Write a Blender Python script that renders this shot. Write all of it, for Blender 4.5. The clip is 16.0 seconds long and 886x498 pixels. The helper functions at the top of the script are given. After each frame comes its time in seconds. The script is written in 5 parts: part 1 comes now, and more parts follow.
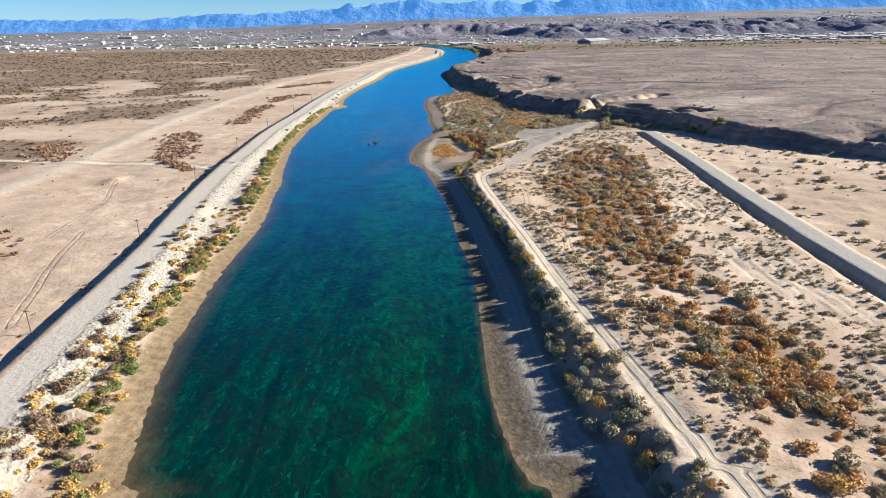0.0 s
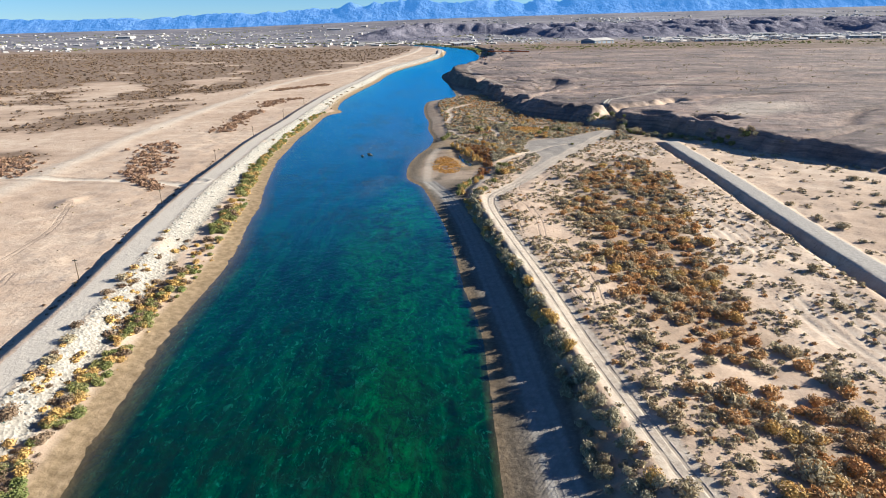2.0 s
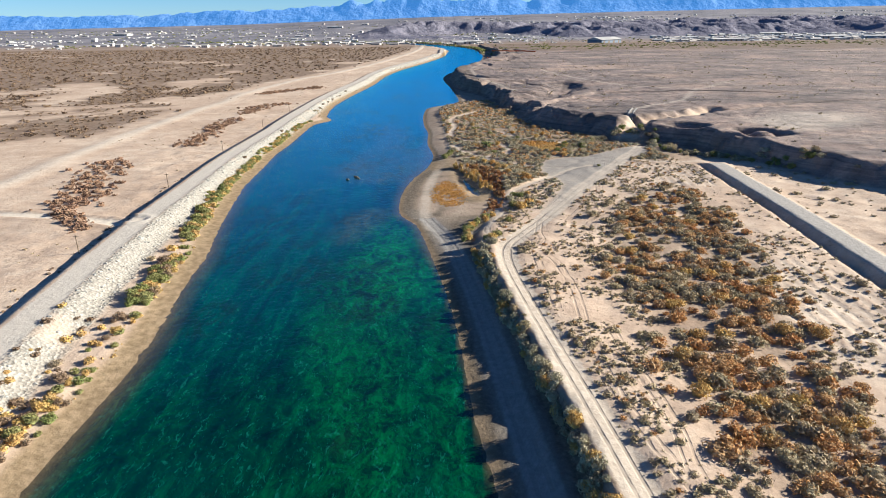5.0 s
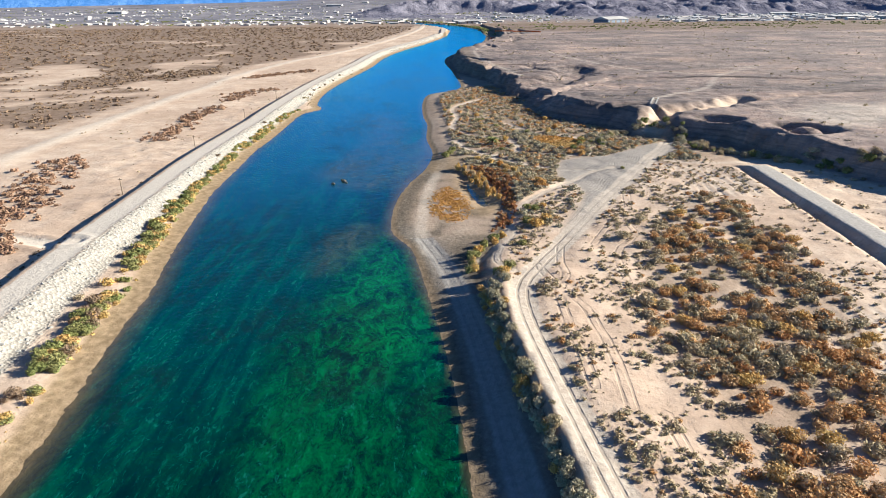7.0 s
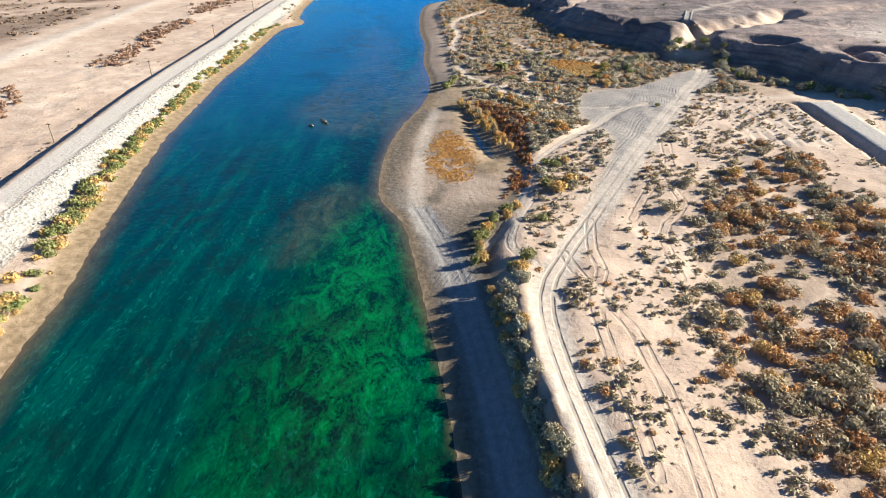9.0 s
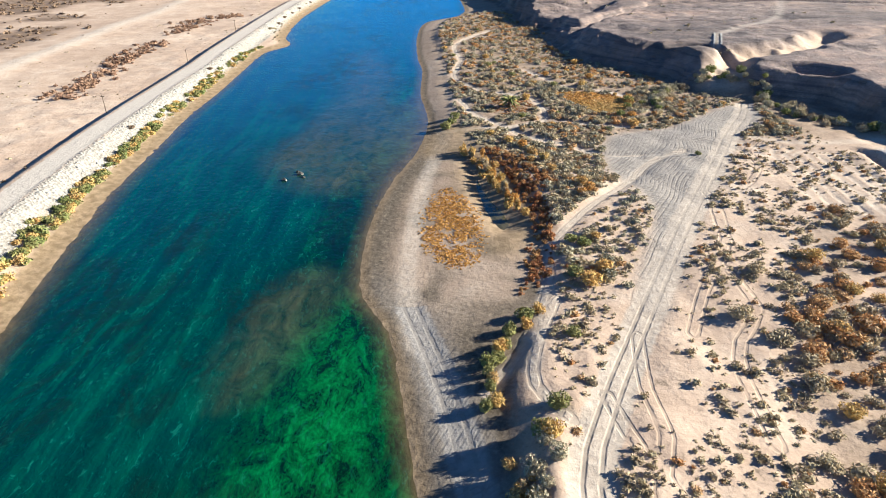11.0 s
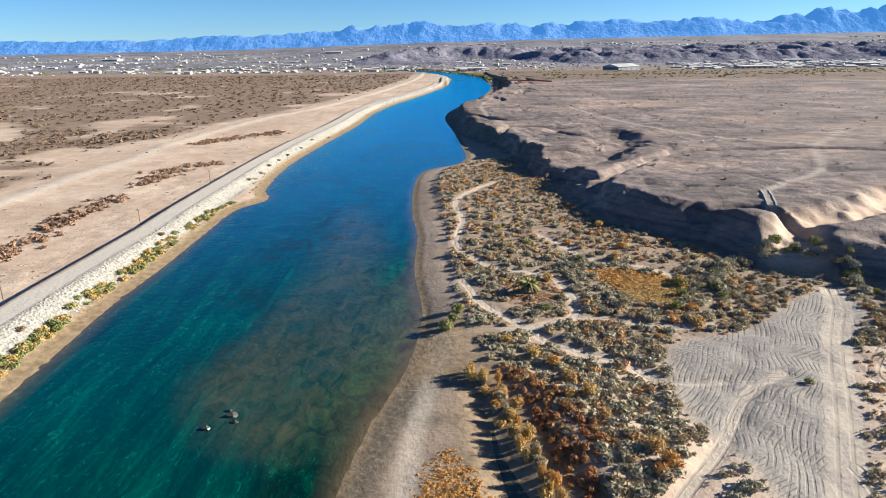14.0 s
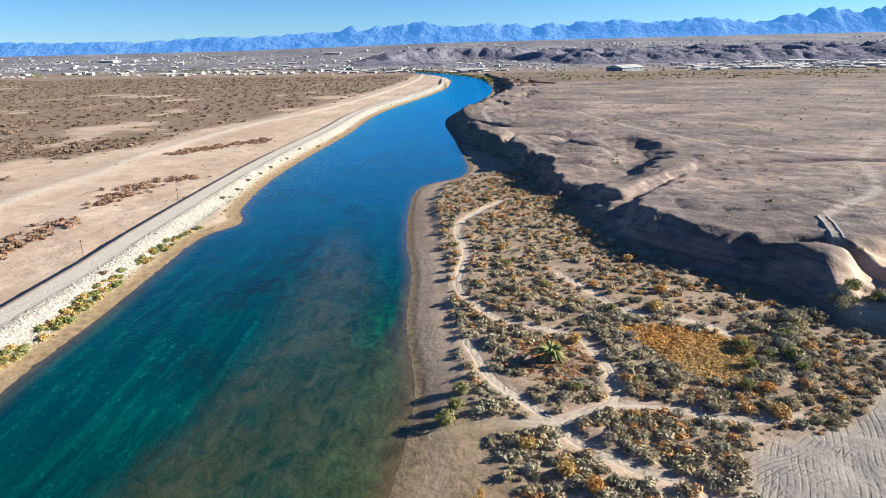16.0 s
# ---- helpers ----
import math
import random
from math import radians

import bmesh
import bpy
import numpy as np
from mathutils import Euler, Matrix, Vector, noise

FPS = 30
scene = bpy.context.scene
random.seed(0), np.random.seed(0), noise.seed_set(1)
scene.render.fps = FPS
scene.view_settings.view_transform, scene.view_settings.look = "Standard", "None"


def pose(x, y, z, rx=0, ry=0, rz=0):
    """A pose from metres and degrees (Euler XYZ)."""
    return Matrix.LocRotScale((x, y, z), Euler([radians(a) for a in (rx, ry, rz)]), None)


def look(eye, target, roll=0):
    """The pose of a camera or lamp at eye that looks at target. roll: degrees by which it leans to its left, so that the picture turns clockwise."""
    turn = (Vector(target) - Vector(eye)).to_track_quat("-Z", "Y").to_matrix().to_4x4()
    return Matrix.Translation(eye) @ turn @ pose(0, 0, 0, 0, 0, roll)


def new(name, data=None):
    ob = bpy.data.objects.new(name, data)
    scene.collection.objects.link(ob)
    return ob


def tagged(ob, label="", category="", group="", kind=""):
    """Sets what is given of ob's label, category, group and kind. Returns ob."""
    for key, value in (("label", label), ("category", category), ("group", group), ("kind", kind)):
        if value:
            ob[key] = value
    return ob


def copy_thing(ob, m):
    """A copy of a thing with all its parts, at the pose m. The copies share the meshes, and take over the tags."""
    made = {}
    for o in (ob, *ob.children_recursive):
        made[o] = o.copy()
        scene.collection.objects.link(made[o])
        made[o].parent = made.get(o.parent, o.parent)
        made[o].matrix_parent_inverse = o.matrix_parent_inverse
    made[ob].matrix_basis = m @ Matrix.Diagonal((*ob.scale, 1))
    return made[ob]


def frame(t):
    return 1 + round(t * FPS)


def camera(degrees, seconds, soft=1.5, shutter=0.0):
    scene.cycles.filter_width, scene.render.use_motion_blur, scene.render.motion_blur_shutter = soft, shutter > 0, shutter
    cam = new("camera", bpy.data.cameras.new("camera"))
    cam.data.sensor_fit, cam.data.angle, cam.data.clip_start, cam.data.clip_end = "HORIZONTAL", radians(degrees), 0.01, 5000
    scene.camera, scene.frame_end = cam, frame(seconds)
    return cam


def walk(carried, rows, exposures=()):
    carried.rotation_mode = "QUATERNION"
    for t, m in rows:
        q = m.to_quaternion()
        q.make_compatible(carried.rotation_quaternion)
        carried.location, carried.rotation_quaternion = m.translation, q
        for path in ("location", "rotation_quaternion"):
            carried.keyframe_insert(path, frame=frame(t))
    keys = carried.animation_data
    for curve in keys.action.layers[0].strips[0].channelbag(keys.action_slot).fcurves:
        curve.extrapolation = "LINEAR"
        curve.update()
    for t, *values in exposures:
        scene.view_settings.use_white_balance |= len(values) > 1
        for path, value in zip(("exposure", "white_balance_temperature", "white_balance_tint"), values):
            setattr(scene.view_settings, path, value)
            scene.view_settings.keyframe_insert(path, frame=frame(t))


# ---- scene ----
cam = camera(70.4, 16.0, soft=1.0)
METRES, EYE, TILT, LEAN, TURN = 269.6, 55.0, 0.0, 0.0, 0.0
ROWS = [
    (0.0, 0.0, 0.0, 0.0, -0.31, -19.69, 0.88),
    (0.5, 0.0001, 0.0284, -0.0001, -0.28, -19.71, 0.88),
    (1.0, 0.0003, 0.0574, -0.0, -0.25, -19.71, 0.89),
    (1.5, 0.0004, 0.087, -0.0003, -0.23, -19.73, 0.87),
    (2.0, 0.0006, 0.1185, 0.0001, -0.21, -19.73, 0.9),
    (2.5, 0.0009, 0.15, -0.0001, -0.18, -19.75, 0.9),
    (3.0, 0.001, 0.1817, -0.0004, -0.16, -19.77, 0.89),
    (3.5, 0.0012, 0.2134, -0.0005, -0.14, -19.8, 0.87),
    (4.0, 0.0013, 0.2451, -0.0007, -0.1, -19.83, 0.82),
    (4.5, 0.0014, 0.2769, -0.001, -0.07, -19.85, 0.77),
    (5.0, 0.0016, 0.3085, -0.001, -0.03, -19.87, 0.72),
    (6.3, 0.0021, 0.3906, -0.0011, 0.06, -19.95, 0.62),
    (7.5, 0.0025, 0.4664, -0.0012, 0.13, -23.86, 0.53),
    (8.0, 0.0025, 0.498, -0.0012, 0.13, -26.28, 0.51),
    (9.1, 0.0027, 0.567, -0.0013, 0.14, -29.75, 0.53),
    (10.5, 0.003, 0.6549, -0.0014, 0.15, -29.73, 0.55),
    (11.0, 0.0033, 0.6865, -0.0015, 0.15, -29.05, 0.59),
    (11.5, 0.0032, 0.7178, -0.0012, 0.15, -26.72, 0.62),
    (12.0, 0.0036, 0.7494, -0.0014, 0.16, -24.18, 0.64),
    (12.5, 0.0037, 0.7808, -0.0014, 0.17, -21.48, 0.66),
    (13.0, 0.0037, 0.8121, -0.0016, 0.18, -19.04, 0.64),
    (13.5, 0.0039, 0.8437, -0.0018, 0.19, -17.81, 0.65),
    (14.0, 0.0041, 0.8741, -0.002, 0.2, -17.78, 0.64),
    (14.5, 0.0042, 0.9061, -0.0021, 0.21, -17.76, 0.67),
    (15.0, 0.0043, 0.9368, -0.002, 0.2, -17.75, 0.67),
    (15.5, 0.0045, 0.9687, -0.0021, 0.2, -17.73, 0.7),
    (16.0, 0.0049, 1.0, -0.0023, 0.2, -17.71, 0.73),
]
walk(cam, [(t, pose(0, 0, EYE, TILT, LEAN, TURN) @ pose(METRES * x, METRES * y, METRES * z, 90 + pitch, roll, yaw)) for t, x, y, z, yaw, pitch, roll in ROWS],
     exposures=[(t, e, 5880, 2) for t, e in ((0.0, 1.66), (5.0, 1.66), (7.5, 1.84), (9.5, 1.92), (11.0, 1.92), (12.5, 1.8), (13.5, 1.66), (16.0, 1.72))])

# ---- light: low winter sun from beyond the right bank, clear sky ----
SUN_ELEVATION, SUN_ROTATION = radians(20.5), radians(80)
world = bpy.data.worlds.new("sky")
scene.world = world
world.use_nodes = True
wn = world.node_tree.nodes
sky = wn.new("ShaderNodeTexSky")
sky.sky_type, sky.sun_disc = "NISHITA", False
sky.sun_elevation, sky.sun_rotation = SUN_ELEVATION, SUN_ROTATION
sky.altitude, sky.air_density, sky.dust_density, sky.ozone_density = 0, 0.7, 0.0, 6.5
world.node_tree.links.new(sky.outputs[0], wn["Background"].inputs[0])
wn["Background"].inputs[1].default_value = 0.043
sun = new("sun", bpy.data.lights.new("sun", "SUN"))
sun.data.energy, sun.data.angle, sun.data.color = 5.0, radians(0.5), (1.0, 0.86, 0.7)
toward = Vector((math.sin(SUN_ROTATION) * math.cos(SUN_ELEVATION), math.cos(SUN_ROTATION) * math.cos(SUN_ELEVATION), math.sin(SUN_ELEVATION)))
sun.matrix_world = look(Vector((0, 300, 300)) + toward * 200, (0, 300, 300))


# ---- materials ----
class Mat:
    """A short way to write node materials."""

    def __init__(self, name, rough=0.9, spec=0.3, metal=0.0):
        self.m = bpy.data.materials.new(name)
        self.m.use_nodes = True
        self.t = self.m.node_tree
        self.n, self.l = self.t.nodes, self.t.links
        self.b = self.n["Principled BSDF"]
        self.b.inputs["Roughness"].default_value = rough
        self.b.inputs["Specular IOR Level"].default_value = spec
        self.b.inputs["Metallic"].default_value = metal
        self.co = self.n.new("ShaderNodeNewGeometry").outputs["Position"]

    def put(self, sock, v):
        if isinstance(v, (int, float)):
            sock.default_value = v
        elif isinstance(v, tuple):
            sock.default_value = (*v, 1.0) if len(v) == 3 and len(sock.default_value) == 4 else v
        else:
            self.l.new(v, sock)

    def scaled(self, s, rot=0.0):
        q = self.n.new("ShaderNodeMapping")
        q.inputs["Scale"].default_value = s
        q.inputs["Rotation"].default_value = (0, 0, rot)
        self.l.new(self.co, q.inputs["Vector"])
        return q.outputs[0]

    def noise(self, scale, detail=3.0, rough=0.55, vec=None, distort=0.0):
        q = self.n.new("ShaderNodeTexNoise")
        q.inputs["Scale"].default_value, q.inputs["Detail"].default_value = scale, detail
        q.inputs["Roughness"].default_value, q.inputs["Distortion"].default_value = rough, distort
        self.l.new(vec or self.co, q.inputs["Vector"])
        return q.outputs["Fac"]

    def voronoi(self, scale, feature="F1", out="Distance", vec=None):
        q = self.n.new("ShaderNodeTexVoronoi")
        q.feature = feature
        q.inputs["Scale"].default_value = scale
        self.l.new(vec or self.co, q.inputs["Vector"])
        return q.outputs[out]

    def ramp(self, fac, *stops):
        q = self.n.new("ShaderNodeValToRGB")
        e = q.color_ramp.elements
        while len(e) < len(stops):
            e.new(0.5)
        for i, (p, c) in enumerate(stops):
            e[i].position = p
            e[i].color = (*c, 1.0) if isinstance(c, tuple) else (c, c, c, 1.0)
        self.put(q.inputs[0], fac)
        return q.outputs[0]

    def mix(self, fac, a, b, mode="MIX"):
        q = self.n.new("ShaderNodeMix")
        q.data_type, q.blend_type = "RGBA", mode
        self.put(q.inputs["Factor"], fac)
        self.put(q.inputs[6], a)
        self.put(q.inputs[7], b)
        return q.outputs[2]

    def math(self, op, a, b=0.0, clamp=False):
        q = self.n.new("ShaderNodeMath")
        q.operation, q.use_clamp = op, clamp
        self.put(q.inputs[0], a)
        self.put(q.inputs[1], b)
        return q.outputs[0]

    def step(self, v, a, b):
        """0 at a, 1 at b, smooth between."""
        q = self.n.new("ShaderNodeMapRange")
        q.interpolation_type = "SMOOTHSTEP"
        self.put(q.inputs["Value"], v)
        q.inputs["From Min"].default_value, q.inputs["From Max"].default_value = min(a, b), max(a, b)
        q.inputs["To Min"].default_value, q.inputs["To Max"].default_value = (0.0, 1.0) if a < b else (1.0, 0.0)
        return q.outputs["Result"]

    def swirl(self, scale, distort, turn):
        """Bands that meander, 0 to 1."""
        q = self.n.new("ShaderNodeTexWave")
        q.inputs["Scale"].default_value, q.inputs["Distortion"].default_value = scale, distort
        q.inputs["Detail"].default_value, q.inputs["Detail Scale"].default_value = 1.0, 0.045 / scale
        self.l.new(self.scaled((1, 1, 1), turn), q.inputs["Vector"])
        return q.outputs["Fac"]

    def attr(self, name):
        q = self.n.new("ShaderNodeAttribute")
        q.attribute_name = name
        s = self.n.new("ShaderNodeSeparateColor")
        self.l.new(q.outputs["Color"], s.inputs[0])
        return (*s.outputs[:3], q.outputs["Alpha"])

    def bump(self, height, strength=0.5, dist=0.1):
        q = self.n.new("ShaderNodeBump")
        q.inputs["Strength"].default_value, q.inputs["Distance"].default_value = strength, dist
        self.l.new(height, q.inputs["Height"])
        self.l.new(q.outputs[0], self.b.inputs["Normal"])

    def done(self, color):
        self.put(self.b.inputs["Base Color"], color)
        return self.m


def ground_material():
    k = Mat("desert ground", 0.95, 0.15)
    road, beach, grey, litter = k.attr("cover_a")
    mesa, stone, wet, brush = k.attr("cover_b")
    big, mid, fine = k.noise(0.018, 4), k.noise(0.16, 5, 0.6), k.noise(2.2, 4, 0.65)
    tone = k.math("ADD", k.math("MULTIPLY", big, 0.45), k.math("ADD", k.math("MULTIPLY", mid, 0.35), k.math("MULTIPLY", fine, 0.2)))
    sand = k.ramp(tone, (0.36, (0.4, 0.29, 0.215)), (0.5, (0.53, 0.4, 0.305)), (0.62, (0.66, 0.53, 0.42)))
    mesac = k.ramp(tone, (0.38, (0.13, 0.108, 0.105)), (0.5, (0.235, 0.188, 0.175)), (0.6, (0.38, 0.295, 0.255)))
    bands = k.ramp(k.noise(1.0, 5, 0.65, k.scaled((0.016, 0.032, 1.0), 0.3)), (0.38, (0.66, 0.68, 0.72)), (0.5, (1.0, 1.0, 1.0)), (0.62, (1.25, 1.17, 1.1)))
    c = k.mix(mesa, sand, k.mix(1.0, mesac, bands, "MULTIPLY"))
    scab = k.math("MULTIPLY", k.ramp(k.noise(0.28, 4, 0.7, k.scaled((0.7, 1.0, 1.0))), (0.55, 0.0), (0.64, 0.8)), k.ramp(k.noise(0.018, 4, 0.65), (0.46, 0.0), (0.6, 1.0)))
    c = k.mix(k.math("MULTIPLY", scab, mesa), c, (0.12, 0.095, 0.08))
    c = k.mix(k.math("MULTIPLY", k.ramp(k.noise(0.012, 5, 0.6, k.scaled((0.6, 1.0, 1.0), 0.6)), (0.56, 0.0), (0.66, 0.55)), mesa), c, (0.47, 0.34, 0.265))
    speck = k.math("MULTIPLY", k.ramp(k.noise(1.1, 3, 0.7), (0.56, 0.0), (0.66, 0.75)), k.ramp(k.noise(0.07, 3), (0.4, 0.15), (0.6, 1.0)))
    c = k.mix(speck, c, (0.2, 0.15, 0.105))
    c = k.mix(k.math("MULTIPLY", brush, k.ramp(k.noise(0.12, 4, 0.7), (0.35, 0.7), (0.6, 1.0))), c, k.ramp(fine, (0.3, (0.13, 0.088, 0.062)), (0.7, (0.25, 0.175, 0.125))))
    c = k.mix(k.math("MULTIPLY", litter, k.ramp(k.noise(0.35, 4, 0.7), (0.32, 0.5), (0.52, 1.0))), c, k.ramp(fine, (0.3, (0.11, 0.075, 0.05)), (0.7, (0.24, 0.17, 0.11))))
    c = k.mix(beach, c, k.ramp(k.noise(1.3, 5, 0.7), (0.3, (0.07, 0.056, 0.043)), (0.55, (0.145, 0.117, 0.088)), (0.75, (0.27, 0.218, 0.16))))
    c = k.mix(grey, c, k.ramp(k.noise(1.1, 5, 0.7), (0.3, (0.235, 0.21, 0.19)), (0.7, (0.37, 0.335, 0.305))))
    c = k.mix(k.math("MULTIPLY", road, 0.9), c, k.ramp(k.noise(0.7, 5, 0.65), (0.3, (0.52, 0.44, 0.36)), (0.7, (0.7, 0.62, 0.53))))
    # wheel-worn ways, by the metres from their middle lines
    rr, bt, pa, tk = k.attr("ways_a")
    lv, cr, lr, sr = k.attr("ways_b")
    ragged = k.math("MULTIPLY", k.math("SUBTRACT", k.noise(0.55, 4, 0.65), 0.5), 1.6)
    def near(d, wide, soft):
        return k.step(k.math("ADD", k.math("ABSOLUTE", d), ragged), wide + soft, wide - soft)
    def wheels(d, gauge, wide):
        return k.step(k.math("ABSOLUTE", k.math("SUBTRACT", k.math("ABSOLUTE", d), gauge)), wide, wide * 0.35)
    worn = k.ramp(k.noise(0.45, 4, 0.6), (0.36, 0.25), (0.56, 1.0))
    packed = k.ramp(k.noise(0.9, 5, 0.65), (0.3, (0.4, 0.335, 0.275)), (0.7, (0.58, 0.5, 0.42)))
    greyed = k.ramp(k.noise(1.1, 5, 0.7), (0.3, (0.31, 0.285, 0.265)), (0.7, (0.47, 0.44, 0.41)))
    silt = k.ramp(k.noise(0.8, 5, 0.7), (0.3, (0.25, 0.23, 0.215)), (0.7, (0.38, 0.355, 0.33)))
    c = k.mix(k.math("MULTIPLY", near(rr, 2.7, 0.35), k.math("SUBTRACT", 0.95, k.math("MULTIPLY", grey, 0.35))), c, packed)
    c = k.mix(k.math("MULTIPLY", near(bt, 2.3, 0.45), 0.9), c, silt)
    c = k.mix(k.math("MULTIPLY", near(pa, 1.0, 0.5), 0.85), c, packed)
    c = k.mix(k.math("MULTIPLY", near(lv, 3.1, 0.25), 0.92), c, k.mix(0.75, greyed, (0.6, 0.54, 0.47)))
    c = k.mix(k.math("MULTIPLY", near(cr, 3.2, 0.3), 0.92), c, greyed)
    c = k.mix(k.math("MULTIPLY", k.step(k.math("ADD", sr, ragged), 2.6, 1.7), 0.9), c, (0.68, 0.59, 0.49))
    ruts = k.math("MAXIMUM", k.math("MULTIPLY", wheels(rr, 0.95, 0.42), k.math("SUBTRACT", 0.75, k.math("MULTIPLY", grey, 0.45))), k.math("MULTIPLY", wheels(bt, 0.95, 0.5), 0.4))
    ruts = k.math("MAXIMUM", ruts, k.math("MAXIMUM", k.math("MULTIPLY", wheels(pa, 0.7, 0.3), 0.45), k.math("MULTIPLY", wheels(tk, 0.8, 0.3), 0.6)))
    ruts = k.math("MULTIPLY", ruts, worn)
    loops = k.math("MULTIPLY", k.ramp(k.swirl(0.36, 22.0, 0.5), (0.6, 0.0), (0.9, 1.0)), k.ramp(k.noise(0.2, 4, 0.65), (0.44, 0.05), (0.6, 0.8)))
    cross = k.math("MULTIPLY", k.ramp(k.swirl(0.27, 40.0, 1.0), (0.66, 0.0), (0.95, 1.0)), k.ramp(k.noise(0.12, 3, 0.5, k.scaled((1, 1, 1), 0.8)), (0.5, 0.0), (0.6, 0.9)))
    loops = k.math("MULTIPLY", k.math("MULTIPLY", k.math("MAXIMUM", loops, cross), grey), 0.7)
    loops = k.math("MULTIPLY", k.math("MULTIPLY", loops, k.step(k.math("ABSOLUTE", cr), 6.0, 9.0)), k.step(k.math("ABSOLUTE", rr), 1.8, 3.2))
    ruts = k.math("MAXIMUM", ruts, loops)
    c = k.mix(k.math("MULTIPLY", ruts, 0.6), c, (0.17, 0.14, 0.115))
    north = k.n.new("ShaderNodeSeparateXYZ")
    k.l.new(k.co, north.inputs[0])
    # Far ground tone: grey-violet distance haze painted in, growing with northing.
    fan = k.ramp(k.math("ADD", k.math("MULTIPLY", k.noise(0.004, 4), 0.5), k.math("MULTIPLY", k.noise(0.03, 5, 0.7), 0.5)), (0.36, (0.1, 0.1, 0.125)), (0.5, (0.2, 0.19, 0.215)), (0.64, (0.33, 0.3, 0.315)))
    c = k.mix(k.step(north.outputs["Y"], 1750, 2300), c, fan)
    rock = k.voronoi(1.6, out="Color")
    c = k.mix(stone, c, k.mix(0.5, k.ramp(rock, (0.1, (0.17, 0.155, 0.135)), (0.9, (0.5, 0.46, 0.41))), k.ramp(fine, (0.3, (0.22, 0.2, 0.17)), (0.7, (0.46, 0.42, 0.37)))))
    c = k.mix(wet, c, k.ramp(k.noise(0.6, 4), (0.35, (0.21, 0.15, 0.088)), (0.65, (0.35, 0.255, 0.16))))
    h = k.math("ADD", k.math("MULTIPLY", k.noise(0.9, 5, 0.65), 0.6), k.math("MULTIPLY", k.voronoi(1.6), k.math("MULTIPLY", stone, 0.8)))
    h = k.math("ADD", h, k.math("MULTIPLY", k.noise(0.22, 6, 0.7), k.math("MULTIPLY", mesa, 3.2)))
    k.bump(k.math("SUBTRACT", h, k.math("MULTIPLY", ruts, 0.4)), 0.75, 0.4)
    return k.done(k.mix(1.0, c, (0.79, 0.79, 0.79), "MULTIPLY"))


def water_material():
    k = Mat("river water", 0.1, 0.25)
    k.b.inputs["IOR"].default_value = 1.33
    depth, shelf, weed, bed = k.attr("river")
    bed = k.math("MULTIPLY", bed, k.ramp(k.noise(0.16, 5, 0.7, k.scaled((1.0, 0.5, 1.0)), 1.5), (0.42, 0.0), (0.58, 1.0)))
    flow = k.scaled((0.35, 0.035, 1.0))
    streak = k.noise(1.0, 4, 0.6, flow, 0.6)
    patch = k.noise(0.28, 5, 0.7, k.scaled((1.0, 0.55, 1.0)), 1.2)
    fleck = k.ramp(k.noise(1.1, 4, 0.75, k.scaled((1.0, 0.45, 1.0)), 1.0), (0.56, 0.0), (0.64, 1.0))
    deep = k.ramp(streak, (0.3, (0.0, 0.02, 0.021)), (0.52, (0.0, 0.036, 0.032)), (0.75, (0.002, 0.075, 0.054)))
    green = k.ramp(k.math("ADD", k.math("MULTIPLY", patch, 0.6), k.math("MULTIPLY", streak, 0.4)), (0.36, (0.0, 0.006, 0.004)), (0.5, (0.0, 0.019, 0.009)), (0.66, (0.002, 0.055, 0.02)))
    c = k.mix(weed, deep, green)
    c = k.mix(k.math("MULTIPLY", fleck, k.ramp(streak, (0.36, 0.0), (0.58, 0.6))), c, (0.012, 0.12, 0.088))
    bloom = k.attr("algae")[0]
    c = k.mix(bloom, c, k.ramp(k.math("ADD", k.math("MULTIPLY", patch, 0.55), k.math("MULTIPLY", k.noise(1.1, 5, 0.75, k.scaled((1.0, 0.6, 1.0)), 1.5), 0.45)), (0.42, (0.001, 0.014, 0.004)), (0.5, (0.006, 0.09, 0.016)), (0.6, (0.012, 0.2, 0.04))))
    c = k.mix(k.math("MULTIPLY", bed, 0.85), c, (0.004, 0.012, 0.01))
    c = k.mix(shelf, c, k.ramp(patch, (0.35, (0.01, 0.028, 0.014)), (0.65, (0.055, 0.058, 0.03))))
    c = k.mix(k.ramp(depth, (0.0, 1.0), (0.35, 0.45), (1.0, 0.0)), c, k.ramp(patch, (0.3, (0.05, 0.04, 0.02)), (0.7, (0.11, 0.08, 0.04))))
    rip = k.math("ADD", k.math("MULTIPLY", k.noise(0.9, 4, 0.6, k.scaled((1, 0.8, 1)), 0.5), 0.7), k.math("MULTIPLY", k.noise(0.12, 3), 0.8))
    k.bump(rip, 0.5, 0.35)
    gloss, both, facing = k.n.new("ShaderNodeBsdfGlossy"), k.n.new("ShaderNodeMixShader"), k.n.new("ShaderNodeLayerWeight")
    gloss.inputs["Color"].default_value, gloss.inputs["Roughness"].default_value = (0.08, 0.68, 0.97, 1.0), 0.12
    k.l.new(k.b.inputs["Normal"].links[0].from_socket, gloss.inputs["Normal"])
    facing.inputs["Blend"].default_value = 0.5
    k.l.new(k.math("MULTIPLY", k.math("SUBTRACT", 1.0, k.math("MULTIPLY", bed, 0.55)), k.ramp(facing.outputs["Facing"], (0.3, 0.02), (0.5, 0.05), (0.66, 0.12), (0.82, 0.42), (0.93, 0.9))), both.inputs[0])
    k.l.new(k.b.outputs[0], both.inputs[1])
    k.l.new(gloss.outputs[0], both.inputs[2])
    k.l.new(both.outputs[0], k.n["Material Output"].inputs["Surface"])
    return k.done(c)


